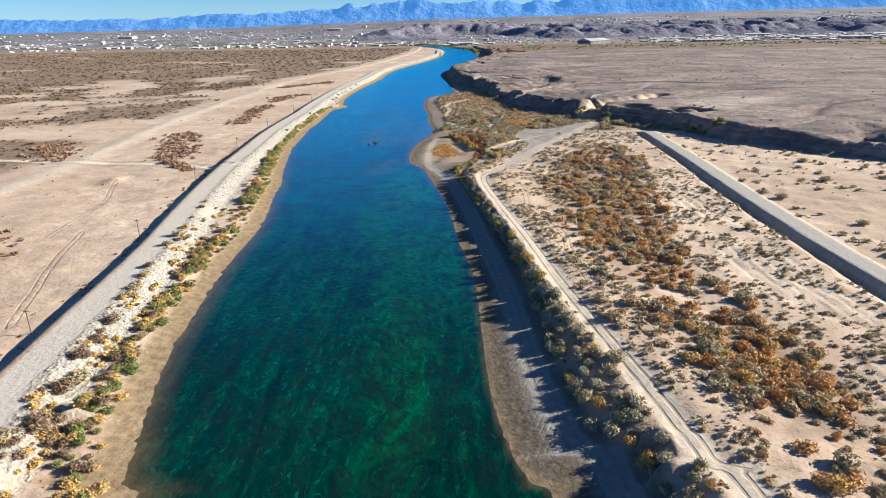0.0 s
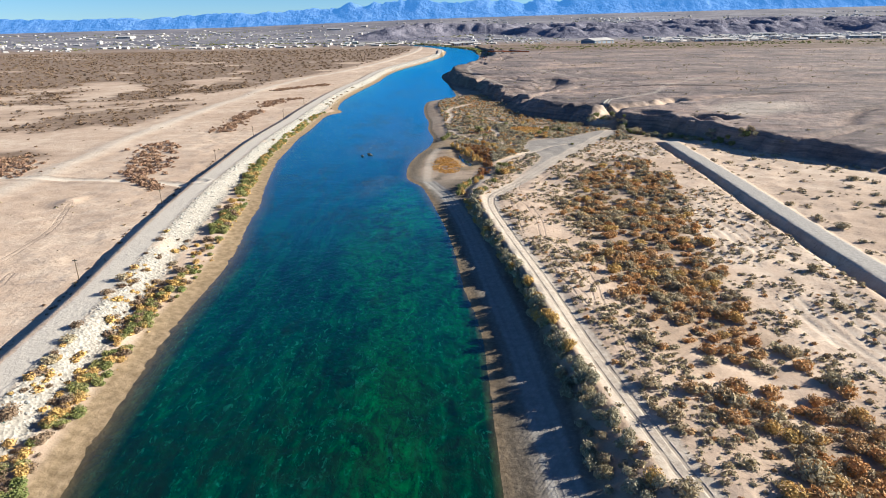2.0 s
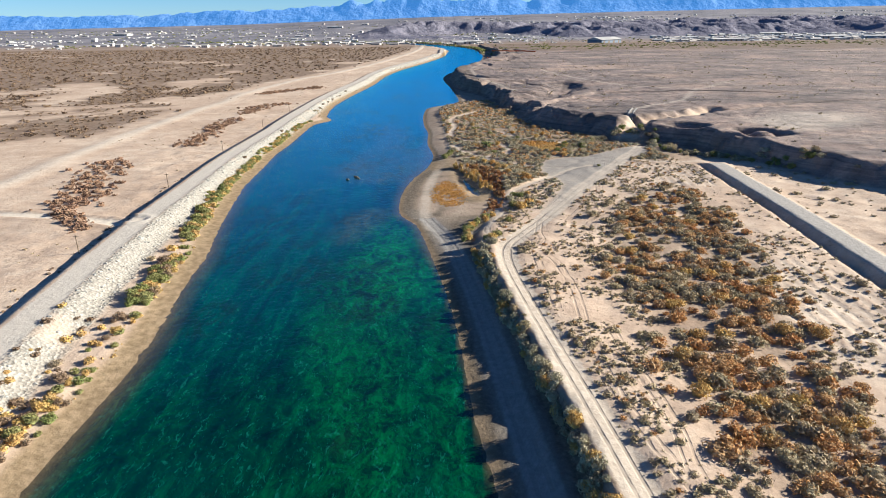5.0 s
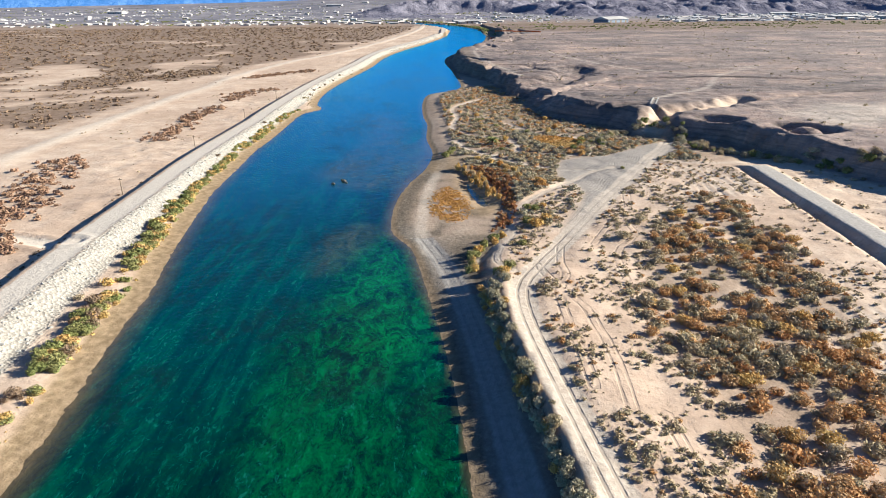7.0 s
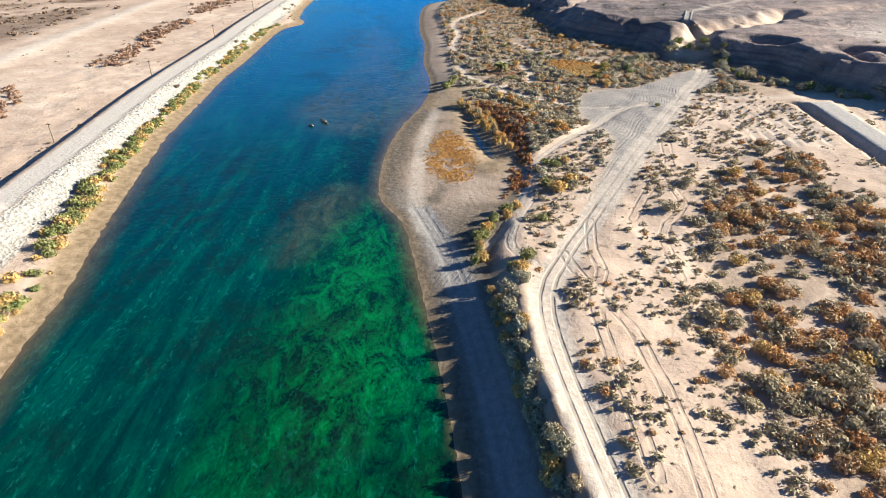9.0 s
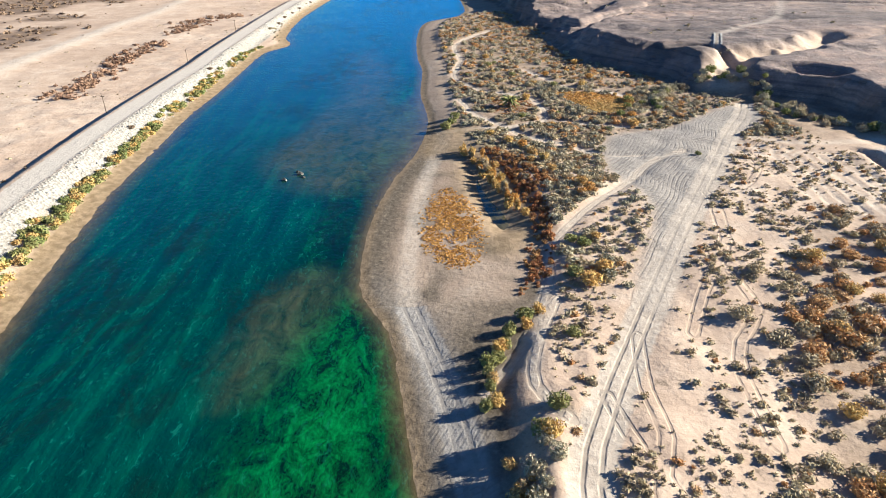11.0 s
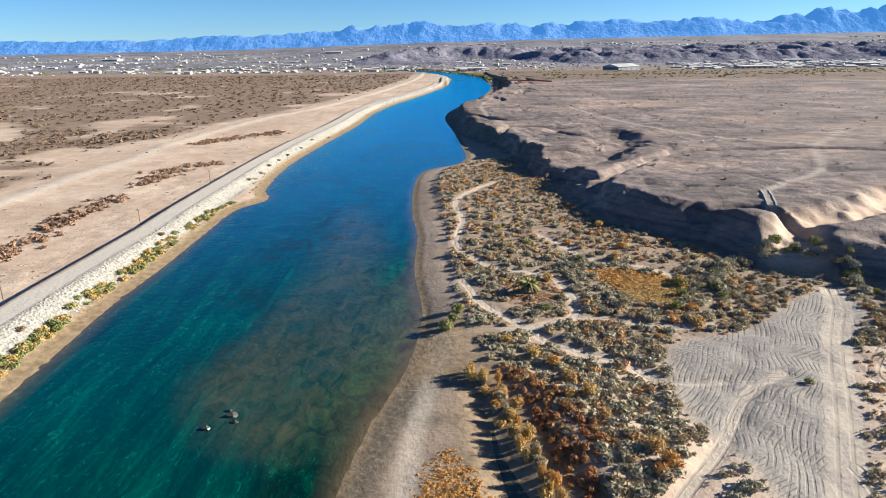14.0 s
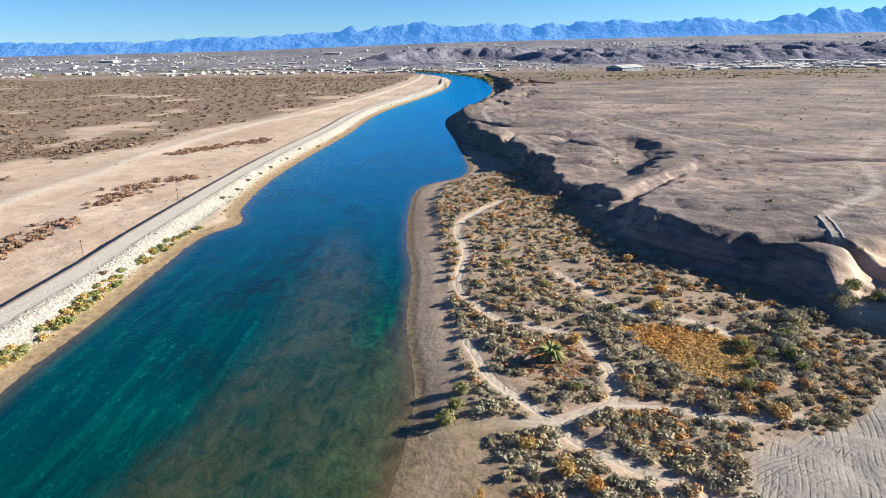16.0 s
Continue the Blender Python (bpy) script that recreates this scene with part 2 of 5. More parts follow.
def leaf_material(name, *stops):
    k = Mat(name, 0.85, 0.2)
    info = k.n.new("ShaderNodeObjectInfo").outputs["Random"]
    island = k.n.new("ShaderNodeNewGeometry").outputs["Random Per Island"]
    at = k.n.new("ShaderNodeAttribute")
    at.attribute_name = "tone"
    fac = k.math("ADD", k.math("MULTIPLY", k.math("FRACT", k.math("ADD", info, at.outputs["Fac"])), 0.62), k.math("MULTIPLY", island, 0.38))
    n = len(stops) - 1
    c = k.ramp(fac, *[(i / n, q) for i, q in enumerate(stops)])
    thin, both = k.n.new("ShaderNodeBsdfTranslucent"), k.n.new("ShaderNodeMixShader")
    k.l.new(c, thin.inputs["Color"])
    both.inputs[0].default_value = 0.12
    k.l.new(k.b.outputs[0], both.inputs[1])
    k.l.new(thin.outputs[0], both.inputs[2])
    k.l.new(both.outputs[0], k.n["Material Output"].inputs["Surface"])
    return k.done(c)


def plain_material(name, a, b, scale=3.0, rough=0.8, metal=0.0):
    k = Mat(name, rough, 0.3, metal)
    n = k.math("ADD", k.math("MULTIPLY", k.noise(scale, 4), 0.6), k.math("MULTIPLY", k.noise(scale * 0.15, 3), 0.4))
    k.bump(n, 0.3, 0.05)
    return k.done(k.ramp(n, (0.3, a), (0.7, b)))


GROUND = ground_material()
WATER = water_material()
TAMARISK = leaf_material("rust brown tamarisk", (0.24, 0.13, 0.065), (0.42, 0.215, 0.085), (0.5, 0.3, 0.13), (0.34, 0.23, 0.13), (0.45, 0.25, 0.1))
DARKRUST = leaf_material("dark rust brush", (0.14, 0.085, 0.06), (0.25, 0.15, 0.1), (0.31, 0.2, 0.13), (0.2, 0.13, 0.09))
SCRUB = leaf_material("dry grey-green scrub", (0.2, 0.155, 0.105), (0.36, 0.285, 0.185), (0.33, 0.28, 0.17), (0.46, 0.35, 0.22))
GREEN = leaf_material("olive green willow leaves", (0.1, 0.12, 0.045), (0.17, 0.19, 0.06), (0.25, 0.23, 0.09), (0.14, 0.16, 0.06))
GOLD = leaf_material("autumn gold leaves", (0.36, 0.24, 0.085), (0.5, 0.34, 0.12), (0.44, 0.27, 0.1), (0.4, 0.31, 0.15))
GREYLEAF = leaf_material("silver grey arrowweed", (0.17, 0.155, 0.11), (0.29, 0.265, 0.18), (0.4, 0.355, 0.25), (0.25, 0.205, 0.14))
REED = leaf_material("rust red reeds", (0.2, 0.09, 0.05), (0.3, 0.13, 0.06), (0.38, 0.22, 0.09), (0.3, 0.18, 0.08))
FARBRUSH = leaf_material("brown far brush", (0.1, 0.066, 0.045), (0.19, 0.128, 0.085), (0.25, 0.175, 0.115), (0.15, 0.11, 0.08))
STEM = plain_material("dry stems", (0.1, 0.07, 0.05), (0.2, 0.15, 0.1), 6)
WHITE = plain_material("white stucco", (0.24, 0.23, 0.23), (0.6, 0.58, 0.56), 0.03)
ROOF = plain_material("pale roof", (0.45, 0.38, 0.33), (0.7, 0.64, 0.58), 0.4)
STEEL = plain_material("blue-grey steel wall", (0.1, 0.14, 0.2), (0.16, 0.2, 0.26), 0.3, 0.5)
STONE = plain_material("broken grey rock", (0.15, 0.145, 0.135), (0.4, 0.385, 0.36), 1.2)
DARKROCK = plain_material("dark wet rock", (0.03, 0.028, 0.025), (0.09, 0.08, 0.07), 2.0, 0.4)


# ---- plan ----
def spline(pts, step=4.0):
    """A smooth line through pts."""
    p = [Vector(q) for q in pts]
    p = [p[0] * 2 - p[1], *p, p[-1] * 2 - p[-2]]
    out = []
    for a, b, c, d in zip(p, p[1:], p[2:], p[3:]):
        n = max(2, int((c - b).length / step))
        for i in range(n):
            t = i / n
            out.append(0.5 * (2 * b + (c - a) * t + (2 * a - 5 * b + 4 * c - d) * t * t + (3 * b - a - 3 * c + d) * t ** 3))
    out.append(p[-2])
    return np.array([tuple(v) for v in out])


class Line:
    """A line that runs up the valley: x as a function of y."""

    def __init__(self, *pts):
        s = spline(pts)
        self.y = np.maximum.accumulate(s[:, 1] + np.arange(len(s)) * 1e-6)
        self.xs = s[:, 0]
        g = np.clip(np.gradient(self.xs, self.y + np.arange(len(s)) * 1e-4), -3, 3)
        self.c = 1 / np.sqrt(1 + g * g)

    def x(self, y):
        return np.interp(y, self.y, self.xs)

    def off(self, x, y):
        """Metres to the right of the line."""
        return (x - self.x(y)) * np.interp(y, self.y, self.c)


def away(x, y, pts):
    """Distance from an open line of any course."""
    x, y = np.asarray(x, float), np.asarray(y, float)
    best = np.full(x.shape, 1e6)
    p = np.asarray(pts, float)
    lo, hi = p.min(0) - 60, p.max(0) + 60
    near = (x > lo[0]) & (x < hi[0]) & (y > lo[1]) & (y < hi[1])
    xs, ys = x[near], y[near]
    b = np.full(xs.shape, 1e6)
    for (ax, ay), (bx, by) in zip(p, p[1:]):
        dx, dy = bx - ax, by - ay
        t = np.clip(((xs - ax) * dx + (ys - ay) * dy) / (dx * dx + dy * dy + 1e-9), 0, 1)
        b = np.minimum(b, (xs - ax - t * dx) ** 2 + (ys - ay - t * dy) ** 2)
    best[near] = np.sqrt(b)
    return best


def inside(x, y, pts):
    """Whether each place lies within a closed outline."""
    odd = np.zeros(np.shape(x), bool)
    p = [tuple(q) for q in pts]
    for (ax, ay), (bx, by) in zip(p, p[1:] + p[:1]):
        if ay == by:
            continue
        cross = (ay > y) != (by > y)
        odd ^= cross & (x < (bx - ax) * (y - ay) / (by - ay) + ax)
    return odd


def blob(x, y, pts, soft=3.0):
    """1 inside a rounded outline, fading to 0 over soft metres on both sides."""
    s = spline([*pts, pts[0]], 6.0)
    d = away(x, y, s)
    d = np.where(inside(x, y, s[:-1]), -d, d)
    return smooth(soft, -soft, d)


def smooth(a, b, v):
    t = np.clip((v - a) / (b - a), 0, 1)
    return t * t * (3 - 2 * t)


LATTICE = np.random.default_rng(7).random((256, 256))


def wave(x, y, size, octaves=4, gain=0.5, seed=0):
    """Smooth value noise, 0 to 1, with lumps of the given size."""
    total, amp, norm = 0.0, 1.0, 0.0
    for o in range(octaves):
        u, v = np.asarray(x) / size + seed * 17.3 + o * 31.7, np.asarray(y) / size + seed * 9.1 + o * 11.3
        iu, iv = np.floor(u).astype(int), np.floor(v).astype(int)
        fu, fv = u - iu, v - iv
        fu, fv = fu * fu * (3 - 2 * fu), fv * fv * (3 - 2 * fv)
        a, b = LATTICE[iu % 256, iv % 256], LATTICE[(iu + 1) % 256, iv % 256]
        c, d = LATTICE[iu % 256, (iv + 1) % 256], LATTICE[(iu + 1) % 256, (iv + 1) % 256]
        total = total + amp * ((a * (1 - fu) + b * fu) * (1 - fv) + (c * (1 - fu) + d * fu) * fv)
        norm, amp, size = norm + amp, amp * gain, size * 0.5
    return total / norm


WATER_Z = -2.2
BANK_R = Line((30, -300), (16, 30), (11.5, 64), (9.2, 74), (7.5, 89), (7.4, 115), (7.2, 143), (4.5, 166), (3, 188), (1, 208), (-2.5, 231), (-5, 246), (-8, 261), (-13.4, 272),
              (-14.7, 285), (-14.2, 303), (-11, 323), (-6.8, 339), (-4.5, 364), (-7.7, 394), (-8.2, 427), (-11.1, 453), (-12.7, 498), (-9.6, 534), (6, 553), (10, 563), (12, 586),
              (7, 673), (2, 808), (38, 983), (62, 1130), (71, 1318), (50, 1560), (48, 1750), (48, 6000))
BANK_L = Line((-20, -300), (-37, 30), (-43, 66), (-45.5, 78), (-50.5, 99), (-53, 122), (-55, 150), (-55.5, 185), (-60, 217), (-62, 236), (-66.5, 260), (-71, 288), (-74.5, 315),
              (-76, 345), (-77.5, 370), (-77, 400), (-77.5, 432), (-77, 462), (-70, 479), (-76, 500), (-79, 552), (-76, 613), (-67, 723), (-63.5, 822), (-50, 925), (-18, 1094),
              (3, 1256), (14, 1532), (14, 1600), (14, 6000))
BANK_FOOT = Line((45, -300), (27, 40), (24, 62), (19, 84), (18.3, 106), (17, 152), (13.2, 180), (9.8, 205), (6.5, 232), (8, 248), (13, 268), (17, 285), (18, 303), (13, 325), (5, 345),
                 (2, 365), (0, 400), (-1, 430), (-4, 470), (-5, 500), (-1, 532), (14, 553), (30, 566), (32, 586), (30, 673), (25, 808), (60, 983), (95, 1318), (70, 1560), (70, 6000))
LEVEE = Line((-52, -300), (-64, 40), (-69, 85), (-71.5, 110), (-75, 152), (-80.5, 192), (-85, 228), (-88, 262), (-90, 300), (-92.5, 345), (-92.5, 392), (-92, 425), (-93, 462), (-92.5, 545),
             (-90, 612), (-82, 720), (-78, 822), (-65, 925), (-33, 1094), (-12, 1256), (-2, 1450), (-2, 6000))
ROAD_R = Line((50, -300), (38.5, 30), (34.2, 62), (32.3, 80), (28.9, 104), (26, 124), (23.6, 143), (21.2, 165), (18.2, 190), (15.4, 215), (15.6, 230), (19.6, 241), (28, 258), (46, 292), (64, 324), (76, 346), (86, 362), (92, 375))
CANAL_ROAD = Line((103, -300), (98.5, 40), (98, 128), (99, 170), (102, 220), (105, 262), (108.5, 330), (110, 338))
BEACH_TRACK = Line((40, -300), (24, 40), (20.4, 65), (16.4, 84), (15, 106), (14.2, 131), (12.6, 150), (10.9, 168), (9.2, 188), (6.5, 213), (3.4, 234), (0.6, 248), (-2.1, 258), (-5.2, 268))
LEFT_ROAD = Line((-158, -300), (-161, 223), (-161, 285), (-165, 330), (-167, 400), (-168, 480), (-165, 560), (-165, 640), (-150, 760), (-120, 870), (-85, 1100), (-60, 1340), (-50, 1520))
SIDE_ROAD = [(-89, 258), (-101, 263), (-119, 268), (-140, 272), (-160, 276), (-185, 280), (-230, 285), (-400, 300)]
MESA_EDGE = spline([(700, 60), (400, 120), (260, 195), (195, 245), (158, 282), (136, 322), (126, 350), (115, 374), (102, 386), (92, 397), (86, 416), (74, 432), (64, 448), (60, 470), (55, 492), (43, 522), (43, 545), (37, 575), (31, 606), (20, 650),
                    (11, 700), (9, 750), (12, 812), (40, 890), (60, 985), (85, 1110), (96, 1320), (90, 1560)], 8)
MESA = [*map(tuple, MESA_EDGE), (90, 1700), (4000, 1700), (4000, 60)]
GRAVEL = [(30, 268), (42, 300), (38, 322), (44, 345), (62, 352), (86, 372), (92, 362), (78, 344), (62, 316), (44, 284), (33, 262)]
THICKET = [(47, 60), (45, 75), (43, 93), (41, 112), (39, 137), (39, 160), (38, 176), (40, 195), (38.5, 219), (49, 253), (58, 270), (70, 290), (78, 300), (82, 284), (79, 238), (72, 208), (66, 184), (61, 160), (60.5, 138), (61.5, 111), (62.5, 90), (64, 60)]
PATHS = [[(17.5, 353.5), (20, 349), (25, 344), (28.5, 341.5), (34, 338.5), (37, 332), (42, 330.5), (49, 331.5)], [(-1, 352), (8, 354), (18, 354), (27, 358.5), (38, 357.5), (46, 353.5), (56, 355)],
         [(27, 358), (29.8, 364), (30, 372), (28, 382), (22.8, 386.5), (15, 391), (9.6, 397), (4, 411), (5, 425), (6.6, 440), (4.7, 464), (13, 486), (22, 500)], [(5, 382), (8.8, 368), (14.6, 358.7), (18, 354)],
         [(6, 247), (10, 253), (14, 262), (18, 275), (19, 284), (23.5, 291.5), (30, 301), (40, 312.5), (50, 326.5), (60, 334)], [(30, 420), (36, 405), (40, 396), (52, 390), (58, 384)],
         [(15.5, 240), (12, 247), (13.5, 256), (18, 268)]]
SPIT_WAY = spline([(-4, 258), (-6, 275), (-5.5, 300), (-4, 320), (-1, 340), (0, 352)], 4)
TRACKS = [[(22.3, 196), (22.2, 221), (22.6, 229), (25.6, 237), (25.9, 246), (28, 258)], [(20.5, 245), (22.5, 233), (26.5, 222), (27.5, 205), (26.5, 190)], [(38, 236), (39.2, 248), (42, 256), (47.8, 264), (48, 276)], [(36, 258), (42, 270), (50, 282.5), (55, 298), (56, 308)],
          [(31, 190), (31.2, 177), (31.8, 167), (32.4, 158), (31.4, 150), (31.5, 136), (33, 118)], [(51.8, 285), (55.8, 302), (66.8, 312), (74, 324), (75.4, 334), (84, 344)], [(26.5, 183), (26, 168), (28, 152), (31.5, 138)],
          [(-112, 168), (-113, 190), (-116, 209), (-122, 226), (-126, 238)], [(-104, 172), (-99, 150), (-92, 130), (-86, 112)]]
TRAILS = [[(93, 400), (108, 442), (145, 476), (180, 540), (230, 600)], [(52, 548), (44, 600), (34, 680), (30, 760), (45, 850)], [(180, 540), (120, 620), (100, 760)], [(78, 346), (90, 339), (112, 340)]]
PALM_HOLLOW = [(15, 379), (22, 383), (27, 380), (28, 371), (24, 366), (17, 366), (14, 372)]
MARSH = [(36, 389), (39, 381), (43, 369), (50, 365), (56, 369), (58, 378), (50, 386)]
POND = [(5.6, 331), (6.6, 312), (8.8, 298), (11.5, 293), (14.5, 296), (13.6, 303), (10.4, 313), (7.8, 330)]
MESA_CUTS = [[(58, 470), (72, 488), (100, 520), (125, 532), (165, 534), (230, 520)], [(190, 330), (230, 380), (300, 420)], [(130, 420), (200, 455), (280, 470)], [(160, 300), (215, 330), (330, 350)]]
GULLY_WEST = [(40, 502), (57, 510), (74, 528), (92, 565), (97, 600)]
RIVER_BEND = spline([(38, 1330), (43, 1430), (34, 1540), (2, 1690), (-60, 1870), (-170, 2040), (-340, 2140), (-700, 2190), (-1100, 2200)], 20)
GULLY = [(84, 378), (97, 402), (108, 412), (128, 420), (150, 440)]


def river_depth(x, y):
    """Metres from the nearest shore, positive over water."""
    s = np.minimum(BANK_L.off(x, y), -BANK_R.off(x, y))
    s = np.where(y > 1420, -50, s)
    return np.maximum(s, 30 - away(x, y, RIVER_BEND))


def mesa_inset(x, y):
    d = away(x, y, MESA_EDGE)
    d = np.minimum(d, 60)
    return np.where(inside(x, y, MESA), d, -d)


def rise(x, y):
    """The long fan that climbs from the town to the mountains' foot."""
    lean = np.interp(x / np.maximum(y, 1), [-0.7, -0.3, 0.0, 0.35, 0.7], [-0.3, -0.05, 0.4, 0.65, 0.85])
    return (57 + 4310 * np.tan(np.radians(lean))) * np.clip((y - 2150) / 2330, 0, 1.2) ** 1.3


def terrain(x, y, covers=False):
    x, y = np.asarray(x, float), np.asarray(y, float)
    s = river_depth(x, y)
    right = x > 0.5 * (BANK_L.x(y) + BANK_R.x(y))
    n1, n2, n3 = wave(x, y, 30, 4), wave(x, y, 6, 3, seed=2), wave(x, y, 1.6, 2, seed=3)
    plain = (n1 - 0.5) * 1.2 + (n2 - 0.5) * 0.7 + (n3 - 0.5) * 0.22
    # right bank: beach, scarp, plain
    u = np.maximum(-s, 0)
    foot = BANK_FOOT.off(x, y) + (n2 - 0.5) * 2.5
    beach_w = np.maximum(BANK_FOOT.x(y) - BANK_R.x(y), 3.0)
    beach_z = WATER_Z + 0.9 * smooth(0, 1, u / beach_w) + 0.12 * np.minimum(u, 1.5) + (n3 - 0.5) * 0.12
    flat_z = np.where(y > 330, -0.5, 0.0) + plain + 0.5 * smooth(8, 4, foot) * smooth(262, 250, y)
    edge = ROAD_R.off(x, y)
    flat_z = flat_z + 1.7 * smooth(262, 226, y) * smooth(30, 5, edge)
    top_off = edge + 3.3 + (n2 - 0.5) * 1.2
    bank = np.clip(foot / np.maximum(foot - top_off, 1.0), 0, 1) * (foot > 0)
    bank = np.where(top_off > 0, 1.0, bank * bank * (2.2 - 1.2 * bank) * (1 - 0.35 * (n3 - 0.5)))
    bank = np.where(foot > 0, bank, 0)
    bend = smooth(236, 256, y)
    z_right = beach_z + (flat_z - beach_z) * (bank * (1 - bend) + smooth(-0.5, 4.5, foot) * bend)
    # left bank: sand strip, stony slope, levee
    lv = LEVEE.off(x, y)
    z_slope = WATER_Z + 0.10 * np.minimum(u, 6) + 0.55 * smooth(2, 9, u) + (n3 - 0.5) * 0.2 + (n2 - 0.5) * 0.5 * smooth(3, 7, u)
    slope_left = plain * 0.9
    z_lev = 1.8 * smooth(1500, 1420, y) + (n3 - 0.5) * 0.1
    z_left = np.where(lv > 0, z_slope + (z_lev - z_slope) * smooth(10.0, 3.6, lv), slope_left + (z_lev - slope_left) * smooth(-6.8, -3.8, lv))
    z = np.where(right, z_right, z_left)
    # mesa
    m = mesa_inset(x, y) + (wave(x, y, 30, 4, 0.55, 5) - 0.5) * 11 + (np.abs(wave(x, y, 12, 4, 0.6, 6) - 0.5) - 0.12) * 11
    far = smooth(1250, 1600, y)
    top = (8.0 + (wave(x, y, 90, 3, seed=8) - 0.5) * 3 - 0.5 * smooth(0.04, 0.0, np.abs(wave(x, y, 55, 4, 0.6, 9) - 0.5)) + (wave(x, y, 9, 4, 0.6, 10) - 0.5) * 1.3) * (1 - 0.7 * far)
    cut = np.minimum.reduce([away(x, y, spline(l, 8)) for l in MESA_CUTS])
    top = top - 2.6 * smooth(4.5, 0.5, cut + (n2 - 0.5) * 4)
    gul = smooth(0.035, 0.0, np.abs(wave(x + 14 * n1, y, 95, 3, seed=11) - 0.5)) * smooth(60, 25, m) * smooth(-4, 12, m)
    lap = smooth(505, 470, y) * smooth(372, 392, y)
    up = smooth(-4, 3.5, m) * (1 - lap) + lap * np.clip((m + 13) / 14.5, 0, 1)
    up = up * np.where(right, 1, 0)
    up = up * smooth(2, 16, u)
    rough = 4 * up * (1 - up) * ((wave(x, y, 5, 4, 0.65, 12) - 0.5) * (5.0 - 2.6 * lap) + (np.abs(wave(x + 0.4 * y, y * 0.45, 7, 3, 0.6, 13) - 0.5) - 0.1) * 5 + (n3 - 0.5) * 0.8)
    z = np.where(right, z + np.maximum(top * (1 - 0.55 * gul) - z, 0) * up + rough, z)
    # raised canal road with its ditch
    cr = CANAL_ROAD.off(x, y)
    on = smooth(338, 325, y) * np.where(right, 1, 0)
    z = np.where(on > 0, z + on * ((0.9 - z) * smooth(5.0, 3.2, np.abs(cr)) - 1.1 * smooth(2.2, 0.4, np.abs(cr + 5.4))), z)
    # roads and wheel ruts press the ground flat
    rr = ROAD_R.off(x, y)
    rr = np.where((y > 376) | ~right, 99, rr)
    gravel = blob(x, y, GRAVEL, 4.0)
    rr_soft = 1 - 0.85 * gravel
    z = z + smooth(4.0, 2.6, np.abs(rr)) * (-0.25 - 0.5 * (plain)) * rr_soft - 0.1 * smooth(0.6, 0.2, np.abs(np.abs(rr) - 1.0)) + 0.3 * smooth(235, 215, y) * smooth(0.9, 0.1, np.abs(rr + 3.1)) * np.where(right, 1, 0)
    bt = np.where((y > 268) | ~right, 99, BEACH_TRACK.off(x, y))
    z = z - 0.15 * smooth(2.0, 1.2, np.abs(bt))
    lr = np.where(right, 99, LEFT_ROAD.off(x, y))
    z = z + 0.5 * smooth(5.5, 3.5, np.abs(lr))
    sr = np.where(right, 99, away(x, y, SIDE_ROAD))
    z = z + 0.45 * smooth(1.3, 0.2, np.abs(sr - 3.6)) - 0.2 * smooth(3.0, 2.0, sr)
    pa = np.minimum.reduce([away(x, y, spline(q, 3)) for q in PATHS])
    z = z - 0.3 * smooth(2.2, 0.8, pa) * smooth(-1.5, -0.7, z)
    tl = np.minimum.reduce([away(x, y, spline(q, 8)) for q in TRAILS])
    gu = away(x, y, spline(GULLY, 4))
    gw = away(x, y, spline(GULLY_WEST, 4))
    z = np.where(right, z - np.maximum(z - 1.5, 0) * 0.62 * smooth(17, 0, gw + (n2 - 0.5) * 8 + (n1 - 0.5) * 10), z)
    z = np.where(right, z - np.maximum(z - 1.0, 0) * 0.62 * smooth(10, 0, gu + (n2 - 0.5) * 7), z)
    pond = blob(x, y, POND, 3.2)
    z = z * (1 - pond) + (WATER_Z - 0.25) * pond
    co = CANAL_ROAD.off(x, y) + (wave(x, y, 40, 2, seed=41) - 0.5) * 6
    lanes = 1.6 * np.where(right & (y < 340), smooth(-36, -30, co) * smooth(-9, -12, co) * smooth(0.5, 0.9, np.abs(np.sin(co * 1.15))), 0) * smooth(0.42, 0.55, wave(x, y, 35, 2, seed=42))
    z = z - 0.17 * lanes
    z = np.where(right, z, z + 1.1 * smooth(5, 0, np.hypot(x + 127, (y - 240) * 0.45)))
    # river bed
    z = np.where(s > 0, WATER_Z - np.minimum(0.12 * s, 2.5), z)
    z = z + rise(x, y)
    if not covers:
        return z
    near = (y < 1700).astype(float)
    a_road = np.maximum.reduce([0.5 * smooth(2.9, 2.2, np.abs(cr)) * on,                                 0.75 * smooth(5.5, 3.0, np.abs(lr)) * near, 1.0 * smooth(3.0, 1.6, sr), 0.35 * lanes, 0.45 * smooth(2.4, 0.8, tl) * right, 0.5 * smooth(2.6, 0.8, away(x, y, SPIT_WAY)), 0.5 * right * blob(x, y, [(149, 395), (191, 421), (212, 400), (160, 362)], 9)])
    spit = smooth(252, 275, y) * smooth(380, 345, y)
    a_beach = np.where(right, smooth(3.5, 0.5, foot) * (y < 1500) * (1 - 0.55 * smooth(345, 375, y) * smooth(1.5, 3.0, u)) * (1 - 0.6 * spit * smooth(0.3, 0.55, wave(x, y, 10, 3, seed=44)) * smooth(3, 8, u)), 0) * (s < 0.5)
    g = blob(x, y, GRAVEL, 2.0)
